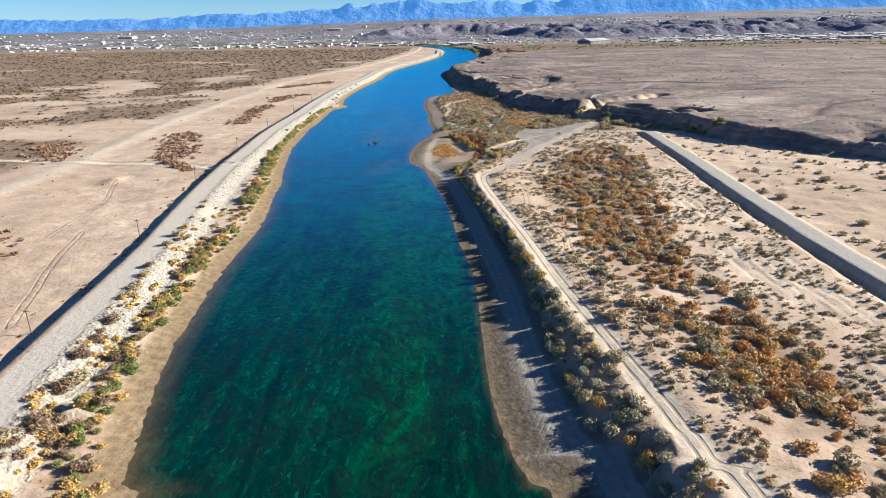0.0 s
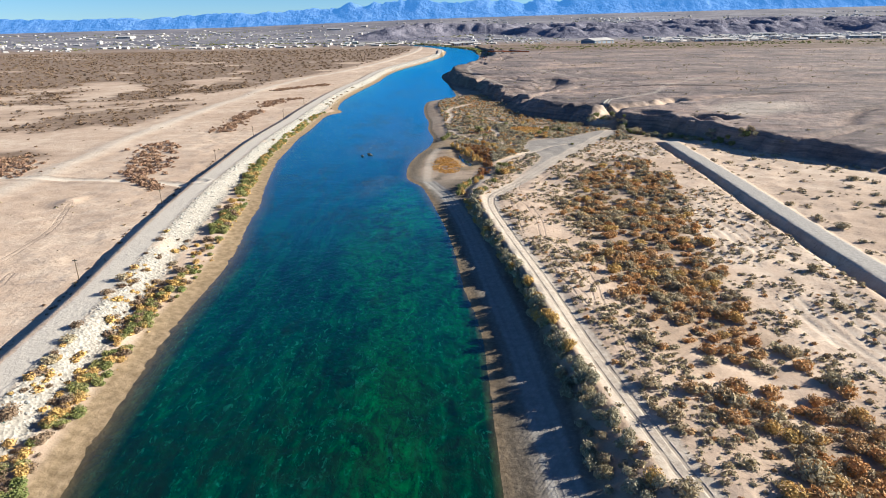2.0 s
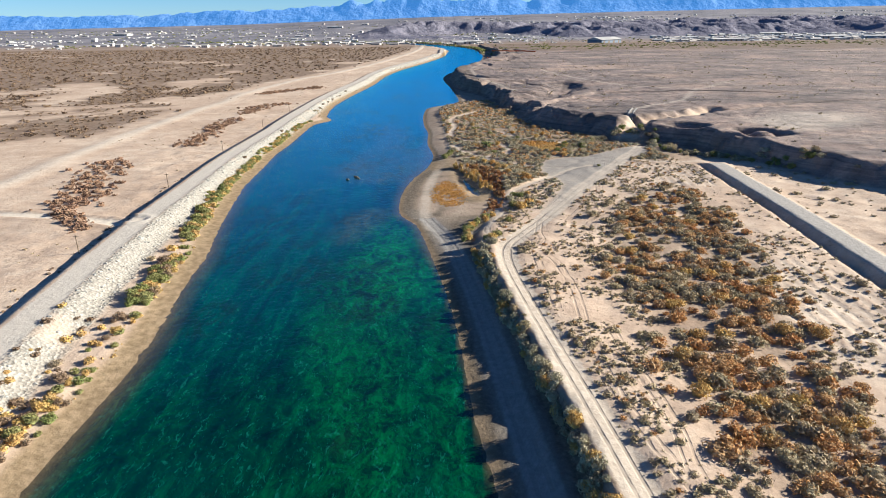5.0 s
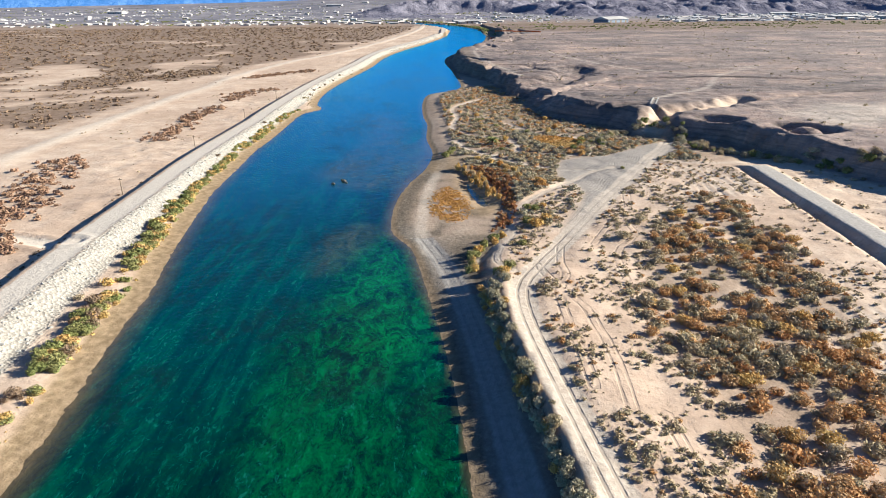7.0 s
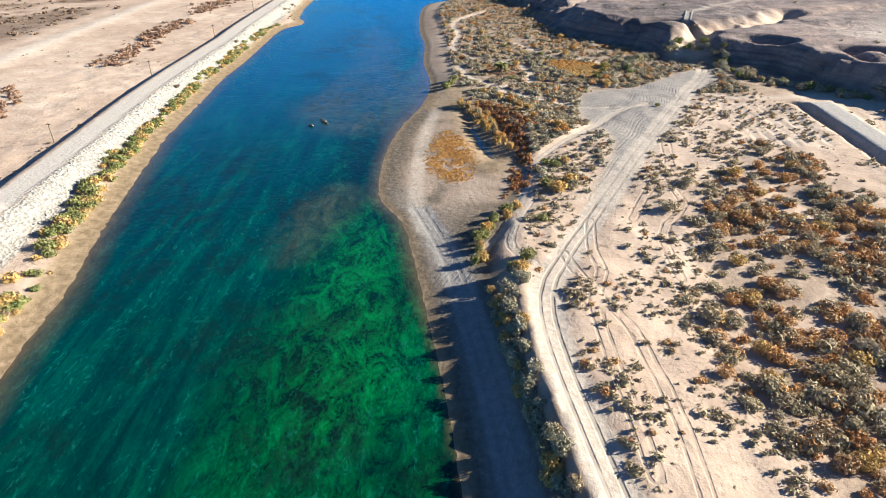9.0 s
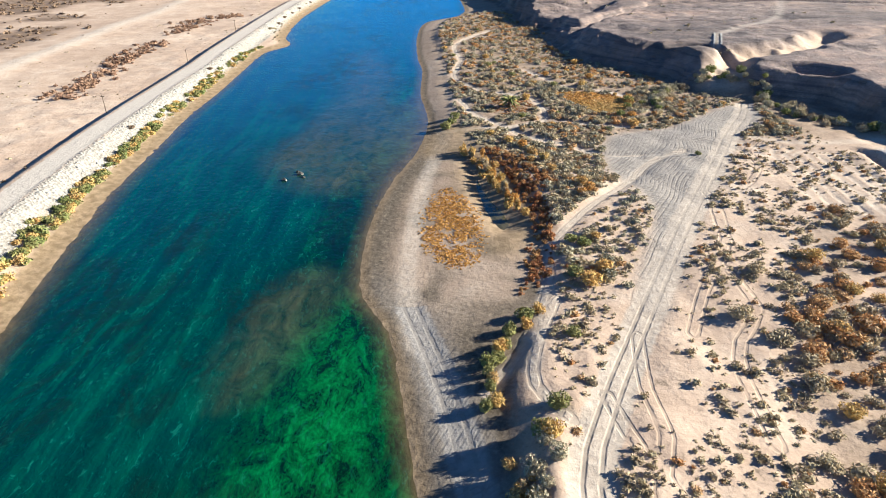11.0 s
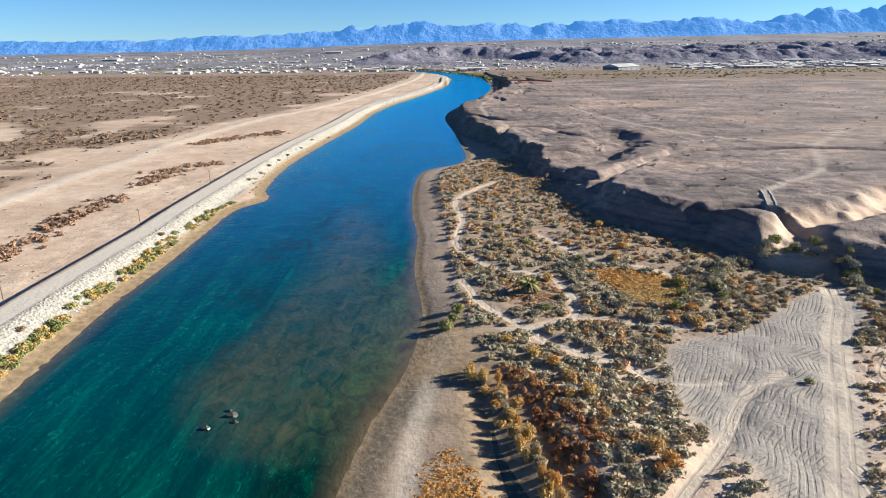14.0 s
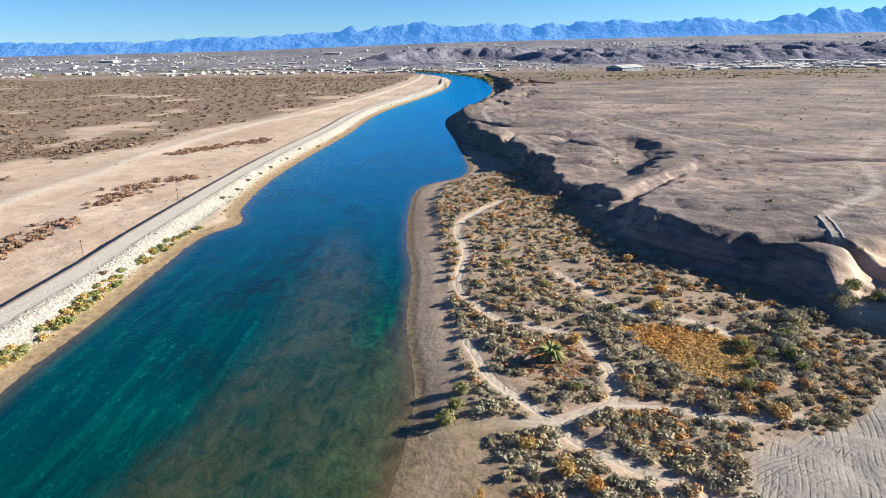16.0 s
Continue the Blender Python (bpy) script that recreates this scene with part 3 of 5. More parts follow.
    a_grey = np.maximum.reduce([g, 0.3 * right * smooth(1, 3, u) * smooth(10, 6, u) * smooth(205, 225, y) * smooth(285, 268, y), 0.12 * smooth(3.9, 2.9, np.abs(lv - 0.3)) * ~right * near, 0.5 * smooth(2.9, 2.2, np.abs(cr)) * on, np.where(right, 0.45 * smooth(4.5, 3.0, np.abs(bt)) * smooth(268, 250, y), 0)])
    th = blob(x, y, THICKET, 5.0) * smooth(0.3, 0.46, wave(x, y, 14, 3, seed=71))
    flatveg = smooth(335, 352, y) * smooth(1, 5, foot) * smooth(2, -6, m + 10 * lap) * np.where(right, 1, 0) * (y < 565) * (1 - g)
    a_litter = smooth(0.6, 1.8, pa) * np.clip(np.maximum(0.5 * th, 0.68 * flatveg) + 0.35 * np.where(right & (y < 340), smooth(0, 3, foot) * smooth(7, 3, foot), 0), 0, 1)
    # Past y 1300 the mesa grey also stands for haze over the far plain.
    a_mesa = np.clip(np.where(right, smooth(-9, -3, m + 9 * lap) * smooth(2, 11, gu), 0) + 0.75 * smooth(1300, 2100, y), 0, 1)
    a_stone = np.where(~right, smooth(11.5, 10.0, lv) * smooth(2.8, 3.8, lv) * (y < 1500) * (0.5 + 0.5 * smooth(0.45, 0.55, wave(x, y, 22, 3, seed=14) + 0.25 * smooth(170, 215, y))), 0)
    a_wet = np.maximum(np.where(right, 0.85 * smooth(2.2, 0.2, u) * (y < 1500), smooth(6.5, 4.0, u)) * (y < 1600), pond)
    a_wet = np.maximum(a_wet, 0.75 * blob(x, y, [(-5, 352), (4, 358), (14, 352), (14, 340), (4, 332), (-8, 338)], 4))
    a_wet = np.maximum(a_wet, 0.85 * blob(x, y, [(3, 340), (3, 320), (6, 298), (9, 284), (15, 284), (19, 296), (17, 318), (10, 340)], 4))
    dl = -(x - LEFT_ROAD.x(y))
    veg = wave(x, y * 0.8, 60, 5, 0.6, 21)
    a_brush = np.where(~right, smooth(10, 30, dl) * smooth(0.46, 0.56, veg + 0.26 * smooth(520, 900, y + 0.2 * dl) - 0.06 + 0.08 * smooth(150, 60, np.abs(y - 380))), 0) * near
    a_brush = np.clip(a_brush + 0.6 * smooth(1600, 1750, y) + np.where(right, 0.8 * smooth(1150, 1250, y + 0.1 * x) * near, 0), 0, 1)
    tk = np.minimum.reduce([away(x, y, spline(q, 4)) for q in TRACKS])
    c_ways = [np.clip(v, -40, 40) for v in (rr, bt, pa, tk)]
    c_more = [np.clip(v, -40, 40) for v in (np.where(right, 40, lv - 0.3), np.where(on > 0.5, cr, 40), lr, sr)]
    return z, c_ways, c_more, (a_road, a_beach, a_grey, a_litter), (a_mesa, a_stone, a_wet, a_brush), s


def steps(fine_lo, fine_hi, d, lo, hi, growth, growth_low=None):
    mid = list(np.arange(fine_lo, fine_hi + 1e-6, d))
    s, v = d, fine_hi
    while v < hi:
        s *= growth
        v += s
        mid.append(min(v, hi))
    s, v, low = d, fine_lo, []
    while v > lo:
        s *= growth_low or growth
        v -= s
        low.append(max(v, lo))
    return np.array(low[::-1] + mid)


def sheet(name, xs, ys, zs, material, colors=None, keep=None):
    """A quad sheet over the lattice xs by ys."""
    nx, ny = len(xs), len(ys)
    X, Y = np.meshgrid(xs, ys)
    co = np.stack([X, Y, np.broadcast_to(zs, X.shape)], -1).reshape(-1, 3)
    i = (np.arange(ny - 1)[:, None] * nx + np.arange(nx - 1)[None, :])
    quads = np.stack([i, i + 1, i + nx + 1, i + nx], -1).reshape(-1, 4)
    if keep is not None:
        k = keep.reshape(-1)
        quads = quads[k[quads].any(1)]
        used = np.unique(quads)
        remap = np.zeros(len(co), int)
        remap[used] = np.arange(len(used))
        co, quads = co[used], remap[quads]
        colors = {n: c[used] for n, c in (colors or {}).items()}
    ob = new(name, mesh_of(name, co, quads, material, True))
    for n, c in (colors or {}).items():
        at = ob.data.attributes.new(n, "FLOAT_COLOR", "POINT")
        at.data.foreach_set("color", np.ascontiguousarray(c, np.float32).ravel())
    return ob


def mesh_of(name, co, faces, material, soft=False):
    """A mesh from arrays of corners and of equal-sided faces."""
    me = bpy.data.meshes.new(name)
    n, k = faces.shape
    me.vertices.add(len(co))
    me.vertices.foreach_set("co", np.ascontiguousarray(co, np.float32).ravel())
    me.loops.add(n * k)
    me.loops.foreach_set("vertex_index", np.ascontiguousarray(faces, np.int32).ravel())
    me.polygons.add(n)
    me.polygons.foreach_set("loop_start", np.arange(0, n * k, k, dtype=np.int32))
    me.polygons.foreach_set("use_smooth", np.full(n, soft))
    me.update(calc_edges=True)
    me.materials.append(material)
    return me


# ---- ground and river ----
gx = steps(-112, 130, 1.0, -3900, 3900, 1.065)
gy = steps(58, 550, 1.05, -400, 4980, 1.028, 1.15)
GX, GY = np.meshgrid(gx, gy)
gz, cc, cd, ca, cb, shore = terrain(GX, GY, True)
ground = sheet("ground", gx, gy, gz, GROUND, {"cover_a": np.stack(ca, -1).reshape(-1, 4), "cover_b": np.stack(cb, -1).reshape(-1, 4),
                                                   "ways_a": np.stack(cc, -1).reshape(-1, 4), "ways_b": np.stack(cd, -1).reshape(-1, 4)})
tagged(ground, "pale sandy desert ground with dirt roads, levee and gullied mesa", "ground", kind="structure")

wx = steps(-90, 24, 1.0, -3000, 120, 1.06)
wy = steps(56, 600, 1.4, -300, 2320, 1.028)
WX, WY = np.meshgrid(wx, wy)
ws = river_depth(WX, WY)
wl = np.clip(ws / np.where(WX < 0.5 * (BANK_L.x(WY) + BANK_R.x(WY)), 4.5, 0.7 + 2.3 * smooth(215, 245, WY) + 7.0 * smooth(300, 335, WY) * smooth(400, 375, WY)), 0, 1)
SHELF = [(-45, 336), (-40, 352), (-36, 388), (-36, 430), (-34, 470), (-20, 428), (-16, 385), (-7, 356), (-13, 338), (-18, 320), (-25, 313), (-37, 320)]
BAR = [(-29, 246), (-31, 258), (-28, 273), (-22, 281), (-17, 272), (-22, 257), (-25, 248)]
shelf = np.maximum(blob(WX, WY, SHELF, 6), 0.9 * blob(WX, WY, BAR, 4)) * (0.4 + 0.6 * wave(WX, WY, 8, 3, seed=31))
weed = smooth(380, 210, WY) * 0.8 + 0.2 * smooth(0.4, 0.65, wave(WX, WY, 25, 3, seed=33))
weed = weed * (1 - 0.6 * smooth(-20, -36, WX) * smooth(170, 215, WY))
weed = np.clip(weed + smooth(16, 3, ws) * smooth(220, 240, WY) * smooth(440, 380, WY) * (WX > -30), 0, 1)
beds = np.maximum.reduce([blob(WX, WY, l, 7) for l in ([(-56, 405), (-50, 440), (-44, 470), (-30, 440), (-30, 415), (-42, 402)], [(-40, 258), (-28, 262), (-18, 270), (-20, 278), (-34, 276)], [(-45, 560), (-30, 600), (-25, 640), (-40, 620)],
                                                            [(-48, 340), (-42, 352), (-30, 350), (-34, 334)])])
beds = np.maximum(beds, 0.75 * smooth(165, 85, WY) * (WX > -48))
beds = np.maximum(beds, 0.6 * smooth(0.58, 0.7, wave(WX, WY * 0.6, 16, 3, seed=37)))
bloom = np.maximum(0.6 * blob(WX, WY, [(-24, 226), (-21, 258), (-15, 268), (-8, 256), (-5, 234), (-3, 212), (-18, 200)], 8), 0.22 * smooth(90, 150, WY) * smooth(0.5, 2.0, -BANK_R.off(WX, WY)) * smooth(13, 4, -BANK_R.off(WX, WY)) * smooth(232, 212, WY))
bloom = np.maximum(bloom, 0.3 * smooth(1, 4, -BANK_R.off(WX, WY)) * smooth(16, 8, -BANK_R.off(WX, WY)) * smooth(310, 330, WY) * smooth(420, 390, WY))
bloom = np.maximum(bloom, 0.26 * blob(WX, WY, [(-13, 70), (-14, 110), (-15, 150), (-27, 190), (-29, 225), (-10, 215), (-5, 170), (-3, 120), (-4, 70)], 5))
river = sheet("water", wx, wy, WATER_Z + 0 * WX, WATER, {"algae": np.stack([bloom] * 4, -1).reshape(-1, 4), "river": np.stack([wl, shelf, weed, beds], -1).reshape(-1, 4)}, ws > -2.5)
tagged(river, "clear green and blue river water with streaming weed beds", "river", kind="structure")
pond_x, pond_y = np.arange(2, 19, 1.0), np.arange(290, 334, 1.0)
PX, PY = np.meshgrid(pond_x, pond_y)
pond_water = sheet("pond_water", pond_x, pond_y, WATER_Z + 0 * PX, WATER, {"river": np.zeros((PX.size, 4)) + (0.25, 0.6, 0.2, 1)}, blob(PX, PY, POND, 2.5) > 0.05)
tagged(pond_water, "shallow brown backwater pool on the gravel spit", "pond", kind="structure")


# ---- distance ----
def skyline(bearing):
    """The mountains' height over the horizon in degrees, by bearing."""
    return np.interp(bearing, [-60, -40, -35.2, -30, -25, -20, -15, -12, -9, -7.7, -5, -1.8, 0, 2, 4.3, 7, 10, 14, 16, 18, 21.5, 24, 27, 29.5, 31, 33, 36, 45, 60],
                     [0.9, 1.2, 1.1, 0.95, 0.95, 1.2, 1.35, 1.4, 1.8, 2.15, 1.95, 2.3, 1.9, 1.85, 2.15, 2.0, 2.05, 2.25, 2.15, 2.05, 2.45, 2.25, 2.45, 3.2, 2.75, 3.2, 3.5, 3.2, 2.2])


def mountain_material():
    k = Mat("mountain rock with painted blue haze", 1.0, 0.0)
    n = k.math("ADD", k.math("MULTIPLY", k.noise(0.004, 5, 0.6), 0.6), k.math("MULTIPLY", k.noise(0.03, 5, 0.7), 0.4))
    # Blue emission adds a distance-haze glow to the rock; it is no lamp.
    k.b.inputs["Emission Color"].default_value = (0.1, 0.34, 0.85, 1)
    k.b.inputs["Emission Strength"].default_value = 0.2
    k.bump(k.noise(0.009, 6, 0.6, k.scaled((1.0, 1.0, 0.5))), 0.7, 60)
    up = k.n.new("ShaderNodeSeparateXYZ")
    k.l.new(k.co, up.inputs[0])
    # Pale grey-blue haze painted over the lowest slopes, by height.
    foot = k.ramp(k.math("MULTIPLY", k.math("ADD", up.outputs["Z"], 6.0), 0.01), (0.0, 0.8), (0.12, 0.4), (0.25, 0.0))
    # The rock's blue is distance haze put into its colour.
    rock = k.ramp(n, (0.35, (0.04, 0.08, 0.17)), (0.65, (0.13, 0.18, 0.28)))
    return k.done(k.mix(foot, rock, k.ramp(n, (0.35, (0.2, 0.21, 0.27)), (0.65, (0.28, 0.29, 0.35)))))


def hill_material():
    k = Mat("badland hills with painted violet haze", 1.0, 0.0)
    n = k.math("ADD", k.math("MULTIPLY", k.noise(0.01, 5, 0.6), 0.5), k.math("MULTIPLY", k.noise(0.08, 5, 0.7), 0.5))
    k.bump(k.noise(0.03, 6, 0.65), 1.0, 10)
    # Violet-blue cast is distance haze mixed into the hills' colour.
    return k.done(k.ramp(n, (0.35, (0.09, 0.092, 0.13)), (0.65, (0.24, 0.225, 0.265))))


mx, my = np.arange(-4700, 4701, 20.0), np.arange(4480, 4951, 15.0)
MX, MY = np.meshgrid(mx, my)
bear = np.degrees(np.arctan2(MX, MY - 170))
ridged = 1 - 2 * np.abs(wave(MX, MY, 330, 5, 0.55, 51) - 0.5)
crest = 4820 - 160 * wave(MX, 0 * MX, 500, 2, seed=52)
env = np.where(MY < crest, smooth(0, 1, np.clip((MY - 4480) / (crest - 4480), 0, 1)), smooth(crest + 170, crest, MY))
high = 55 + np.tan(np.radians(skyline(bear))) * (MY - 170) * (0.55 + 0.42 * (1 - 2 * np.abs(wave(MX, MY * 0.3, 190, 5, 0.62, 53) - 0.5)))
mz = rise(MX, MY) - 8 + (high + 8 - rise(MX, MY)) * np.clip(env * (0.3 + 0.75 * ridged * (1 - env) + 0.7 * env), 0, 1.0)
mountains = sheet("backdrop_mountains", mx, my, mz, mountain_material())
tagged(mountains, "long mountain range on the horizon, blue haze painted and glowing on it", "mountains", kind="structure")

hx, hy = np.arange(-420, 3000, 12.0), np.arange(2250, 3100, 13.0)
HX, HY = np.meshgrid(hx, hy)
rid = 1 - 2 * np.abs(wave(HX, HY * 0.7, 95, 5, 0.6, 61) - 0.5)
body = smooth(0.38, 0.6, wave(HX, HY, 420, 2, seed=62) + 0.12 * smooth(-300, 900, HX)) * smooth(2250, 2420, HY) * smooth(3100, 2800, HY) * smooth(-420, -100, HX) * smooth(3000, 2700, HX)
hills = sheet("backdrop_hills", hx, hy, -4 + rise(HX, HY) + body * (3 + 46 * rid ** 1.4 * (0.55 + 0.6 * wave(HX, HY, 300, 2, seed=64))), hill_material())
tagged(hills, "eroded badland hills behind the town, tinted with painted violet haze", "hills", kind="structure")


# ---- building blocks ----
def part(name, bm, material, parent, label=""):
    """One bmesh as one mesh object under a thing or a part."""
    me = bpy.data.meshes.new(name)
    bm.to_mesh(me)
    bm.free()
    me.materials.append(material)
    ob = new(name, me)
    ob.parent = parent
    return tagged(ob, label)


def box(bm, x0, x1, y0, y1, z0, z1):
    v = [bm.verts.new((x, y, z)) for z in (z0, z1) for x, y in ((x0, y0), (x1, y0), (x1, y1), (x0, y1))]
    for f in ((3, 2, 1, 0), (4, 5, 6, 7), (0, 1, 5, 4), (1, 2, 6, 5), (2, 3, 7, 6), (3, 0, 4, 7)):
        bm.faces.new([v[i] for i in f])
    return bm


def tube(bm, a, b, ra, rb, sides=6):
    a, b = Vector(a), Vector(b)
    q = (b - a).to_track_quat("Z", "Y")
    rings = []
    for c, r in ((a, ra), (b, rb)):
        rings.append([bm.verts.new(c + q @ Vector((r * math.cos(i * math.tau / sides), r * math.sin(i * math.tau / sides), 0))) for i in range(sides)])
    for i in range(sides):
        j = (i + 1) % sides
        bm.faces.new((rings[0][i], rings[0][j], rings[1][j], rings[1][i]))
    bm.faces.new(rings[1])
    bm.faces.new(rings[0][::-1])
    return bm


def ball(level):
    bm = bmesh.new()
    bmesh.ops.create_icosphere(bm, subdivisions=level, radius=1.0)
    v = np.array([tuple(p.co) for p in bm.verts])
    f = np.array([[q.index for q in p.verts] for p in bm.faces])
    bm.free()
    return v, f


BALLS = {1: ball(1), 2: ball(2)}


def leafy(seed, leaves, leaf, level=2, lumps=6, tall=0.8, core=0.55):
    """Corners and triangles of a shrub about 1 m in radius: lumpy twig masses with leaf sprays all over."""
    r = np.random.default_rng(seed)
    ang = r.random(lumps) * math.tau
    rad = 0.5 * np.sqrt(r.random(lumps))
    cen = np.stack([rad * np.cos(ang), rad * np.sin(ang), tall * (0.3 + 0.35 * r.random(lumps))], 1)
    size = 0.36 + 0.24 * r.random(lumps)
    V, F, base = [], [], 0
    bv, bf = BALLS[level]
    if core:
        v = bv * (1 + 0.35 * (r.random((len(bv), 1)) - 0.5)) * (core * 0.95, core * 0.95, core * 0.5 * tall) + (0, 0, 0.42 * tall * core)
        V.append(v), F.append(bf)
        base = len(v)
    pick = r.integers(0, lumps, leaves)
    d = r.normal(size=(leaves, 3))
    d[:, 2] = np.abs(d[:, 2]) * 0.9 - 0.25
    d /= np.linalg.norm(d, axis=1)[:, None]
    p = cen[pick] + d * (size[pick] * (0.75 + 0.35 * r.random(leaves)))[:, None] * (1, 1, tall)
    p[:, 2] = np.maximum(p[:, 2], 0.02)
    out = d + 0.55 * r.normal(size=(leaves, 3))
    out /= np.linalg.norm(out, axis=1)[:, None]
    a = r.normal(size=(leaves, 3))
    a -= out * (a * out).sum(1)[:, None]
    a /= np.linalg.norm(a, axis=1)[:, None]
    b = np.cross(out, a)
    s = (leaf * (0.6 + 0.8 * r.random(leaves)))[:, None]
    tri = np.stack([p + a * s * 1.25, p - a * s * 0.6 + b * s * 0.45, p - a * s * 0.6 - b * s * 0.45], 1).reshape(-1, 3)
    V.append(tri)
    F.append(np.arange(leaves * 3).reshape(-1, 3) + base)
    return np.concatenate(V), np.concatenate(F)


def rocky(seed):
    r = np.random.default_rng(seed)
    v, f = BALLS[1]
    return v * (0.7 + 0.6 * r.random((len(v), 1))) * (1, 0.8, 0.6), f


def strewn(name, forms, places, material, label, category, seed=0, sink=0.08):
    """Many small shapes at places (x, y, radius, height) as one object of uncountable stuff."""
    r = np.random.default_rng(seed)
    places = np.asarray(places, float)
    z = terrain(places[:, 0], places[:, 1])
    V, F, T, base = [], [], [], 0
    for (x, y, rad, h), zz, turn, which, tone in zip(places, z, r.random(len(places)) * math.tau, r.integers(0, len(forms), len(places)), r.random(len(places))):
        v, f = forms[which]
        c, s = math.cos(turn), math.sin(turn)
        V.append(np.stack([(v[:, 0] * c - v[:, 1] * s) * rad + x, (v[:, 0] * s + v[:, 1] * c) * rad + y, v[:, 2] * h + zz - sink * h], 1))
        F.append(f + base)
        T.append(np.full(len(v), tone))
        base += len(v)
    ob = new(name, mesh_of(name, np.concatenate(V), np.concatenate(F), material))
    at = ob.data.attributes.new("tone", "FLOAT", "POINT")
    at.data.foreach_set("value", np.concatenate(T).astype(np.float32))
    return tagged(ob, label, category, kind="stuff")


def shrub(name, form, material, label, group, seed):
    """A shrub with woody base and foliage as parts of one thing."""
    root = new(name)
    foliage = new("foliage", mesh_of("foliage", form[0], form[1], material))
    foliage.parent = root
    bm, r = bmesh.new(), random.Random(seed)
    for i in range(6):
        a, q = r.random() * math.tau, 0.25 + 0.3 * r.random()
        tube(bm, (0.06 * math.cos(a), 0.06 * math.sin(a), -0.2), (q * math.cos(a), q * math.sin(a), 0.45), 0.035, 0.012, 4)
    part("branching", bm, STEM, root, "thin dry brown branching base")
    return tagged(root, label, "shrub", group)


def planted(protos, places, seed=0):
    """Copies of the prototype shrubs at places (x, y, radius, height); the first ones are the prototypes themselves."""
    r = random.Random(seed)
    zs = terrain(np.array([p[0] for p in places]), np.array([p[1] for p in places]))
    for i, ((x, y, rad, h), z) in enumerate(zip(places, zs)):
        turn = r.random() * math.tau
        m = Matrix.Translation((x, y, z - 0.05 * h)) @ Matrix.Rotation(turn, 4, "Z")
        proto = protos[i] if i < len(protos) else r.choice(protos)
        ob = proto if i < len(protos) else copy_thing(proto, m)
        ob.matrix_basis = m @ Matrix.Diagonal((rad, rad, h, 1))


RUSTGOLD = leaf_material("orange dry weeds", (0.34, 0.18, 0.06), (0.52, 0.29, 0.08), (0.46, 0.24, 0.07), (0.42, 0.28, 0.12))
RNG = np.random.default_rng(12)


def scattered(n, x0, x1, y0, y1, chance, r0, r1, flat=(0.6, 0.95), power=2.0):
    """n tries at random places, kept by chance(x, y)."""
    x, y = RNG.uniform(x0, x1, n), RNG.uniform(y0, y1, n)
    ok = RNG.random(n) < chance(x, y)
    x, y = x[ok], y[ok]
    rad = r0 + (r1 - r0) * RNG.random(len(x)) ** power
    return np.stack([x, y, rad, rad * RNG.uniform(*flat, len(x))], 1)


def clear_of_ways(x, y):
    """0 on roads, paths, gravel and water, 1 elsewhere."""
    d = np.minimum.reduce([away(x, y, spline(q, 3)) for q in PATHS])
    k = smooth(1.3, 2.4, d) * smooth(2.0, 3.0, np.abs(np.where(y < 376, ROAD_R.off(x, y), 99))) * smooth(0.6, 0.4, blob(x, y, GRAVEL, 1.5))
    k = k * np.where(y < 338, smooth(4.5, 6.5, np.abs(CANAL_ROAD.off(x, y) + 1.5)), 1)
    return k * smooth(-1, -2, river_depth(x, y)) * smooth(0.4, 0.2, blob(x, y, POND, 1.5))


def veg_flat(x, y):
    return (1 - 0.97 * blob(x, y, MARSH, 2.0)) * (0.42 + 0.58 * smooth(408, 388, y + 0.5 * (x - 30))) * smooth(262, 285, y) * smooth(570, 545, y) * smooth(1.5, 4, BANK_FOOT.off(x, y)) * smooth(-4, -10, mesa_inset(x, y) + 9 * smooth(505, 470, y) * smooth(372, 392, y)) * clear_of_ways(x, y) * np.where((y < 345) & (ROAD_R.off(x, y) > -4), 0, 1) * np.where((y < 312) & (x > np.interp(y, [275, 291, 301, 312], [18, 23.5, 30, 40])), 0.22, 1)


DENSE = [leafy(100 + i, 165, 0.18, 1, 9) for i in range(6)]
LIGHT = [leafy(120 + i, 74, 0.25, 1, 7) for i in range(6)]
SPARE = [leafy(150 + i, 14, 0.62, 1, 4, 0.8, 0) for i in range(4)]
TINY = [leafy(140 + i, 9, 0.6, 1, 3) for i in range(4)]
RICH = [leafy(160 + i, 460, 0.115, 1, 12, 0.9) for i in range(5)]
THIN = [leafy(170 + i, 34, 0.34, 1, 5) for i in range(5)]

# ---- shrubs on the right plain ----
th = scattered(6200, 30, 90, 58, 320, lambda x, y: blob(x, y, THICKET, 6) * (0.3 + 0.7 * smooth(0.36, 0.52, wave(x, y, 15, 3, seed=71))) * clear_of_ways(x, y), 0.5, 2.2, (0.65, 1.05), 1.3)
split = RNG.random(len(th))
big = th[(th[:, 2] > 1.5) & (split < 0.75)]
big_rust, big_dry = big[:190], big[190:]
rest = th[~((th[:, 2] > 1.5) & (split < 0.75))]
rest = np.concatenate([rest, big_dry])
sel = RNG.random(len(rest))
strewn("rust_tamarisk_brush", DENSE, rest[sel < 0.45], TAMARISK, "rust brown tamarisk brush crowding a dry wash", "brush", 1)
strewn("dry_grey_brush", DENSE, rest[sel >= 0.45], SCRUB, "dry grey-brown brush crowding a dry wash", "brush", 2)
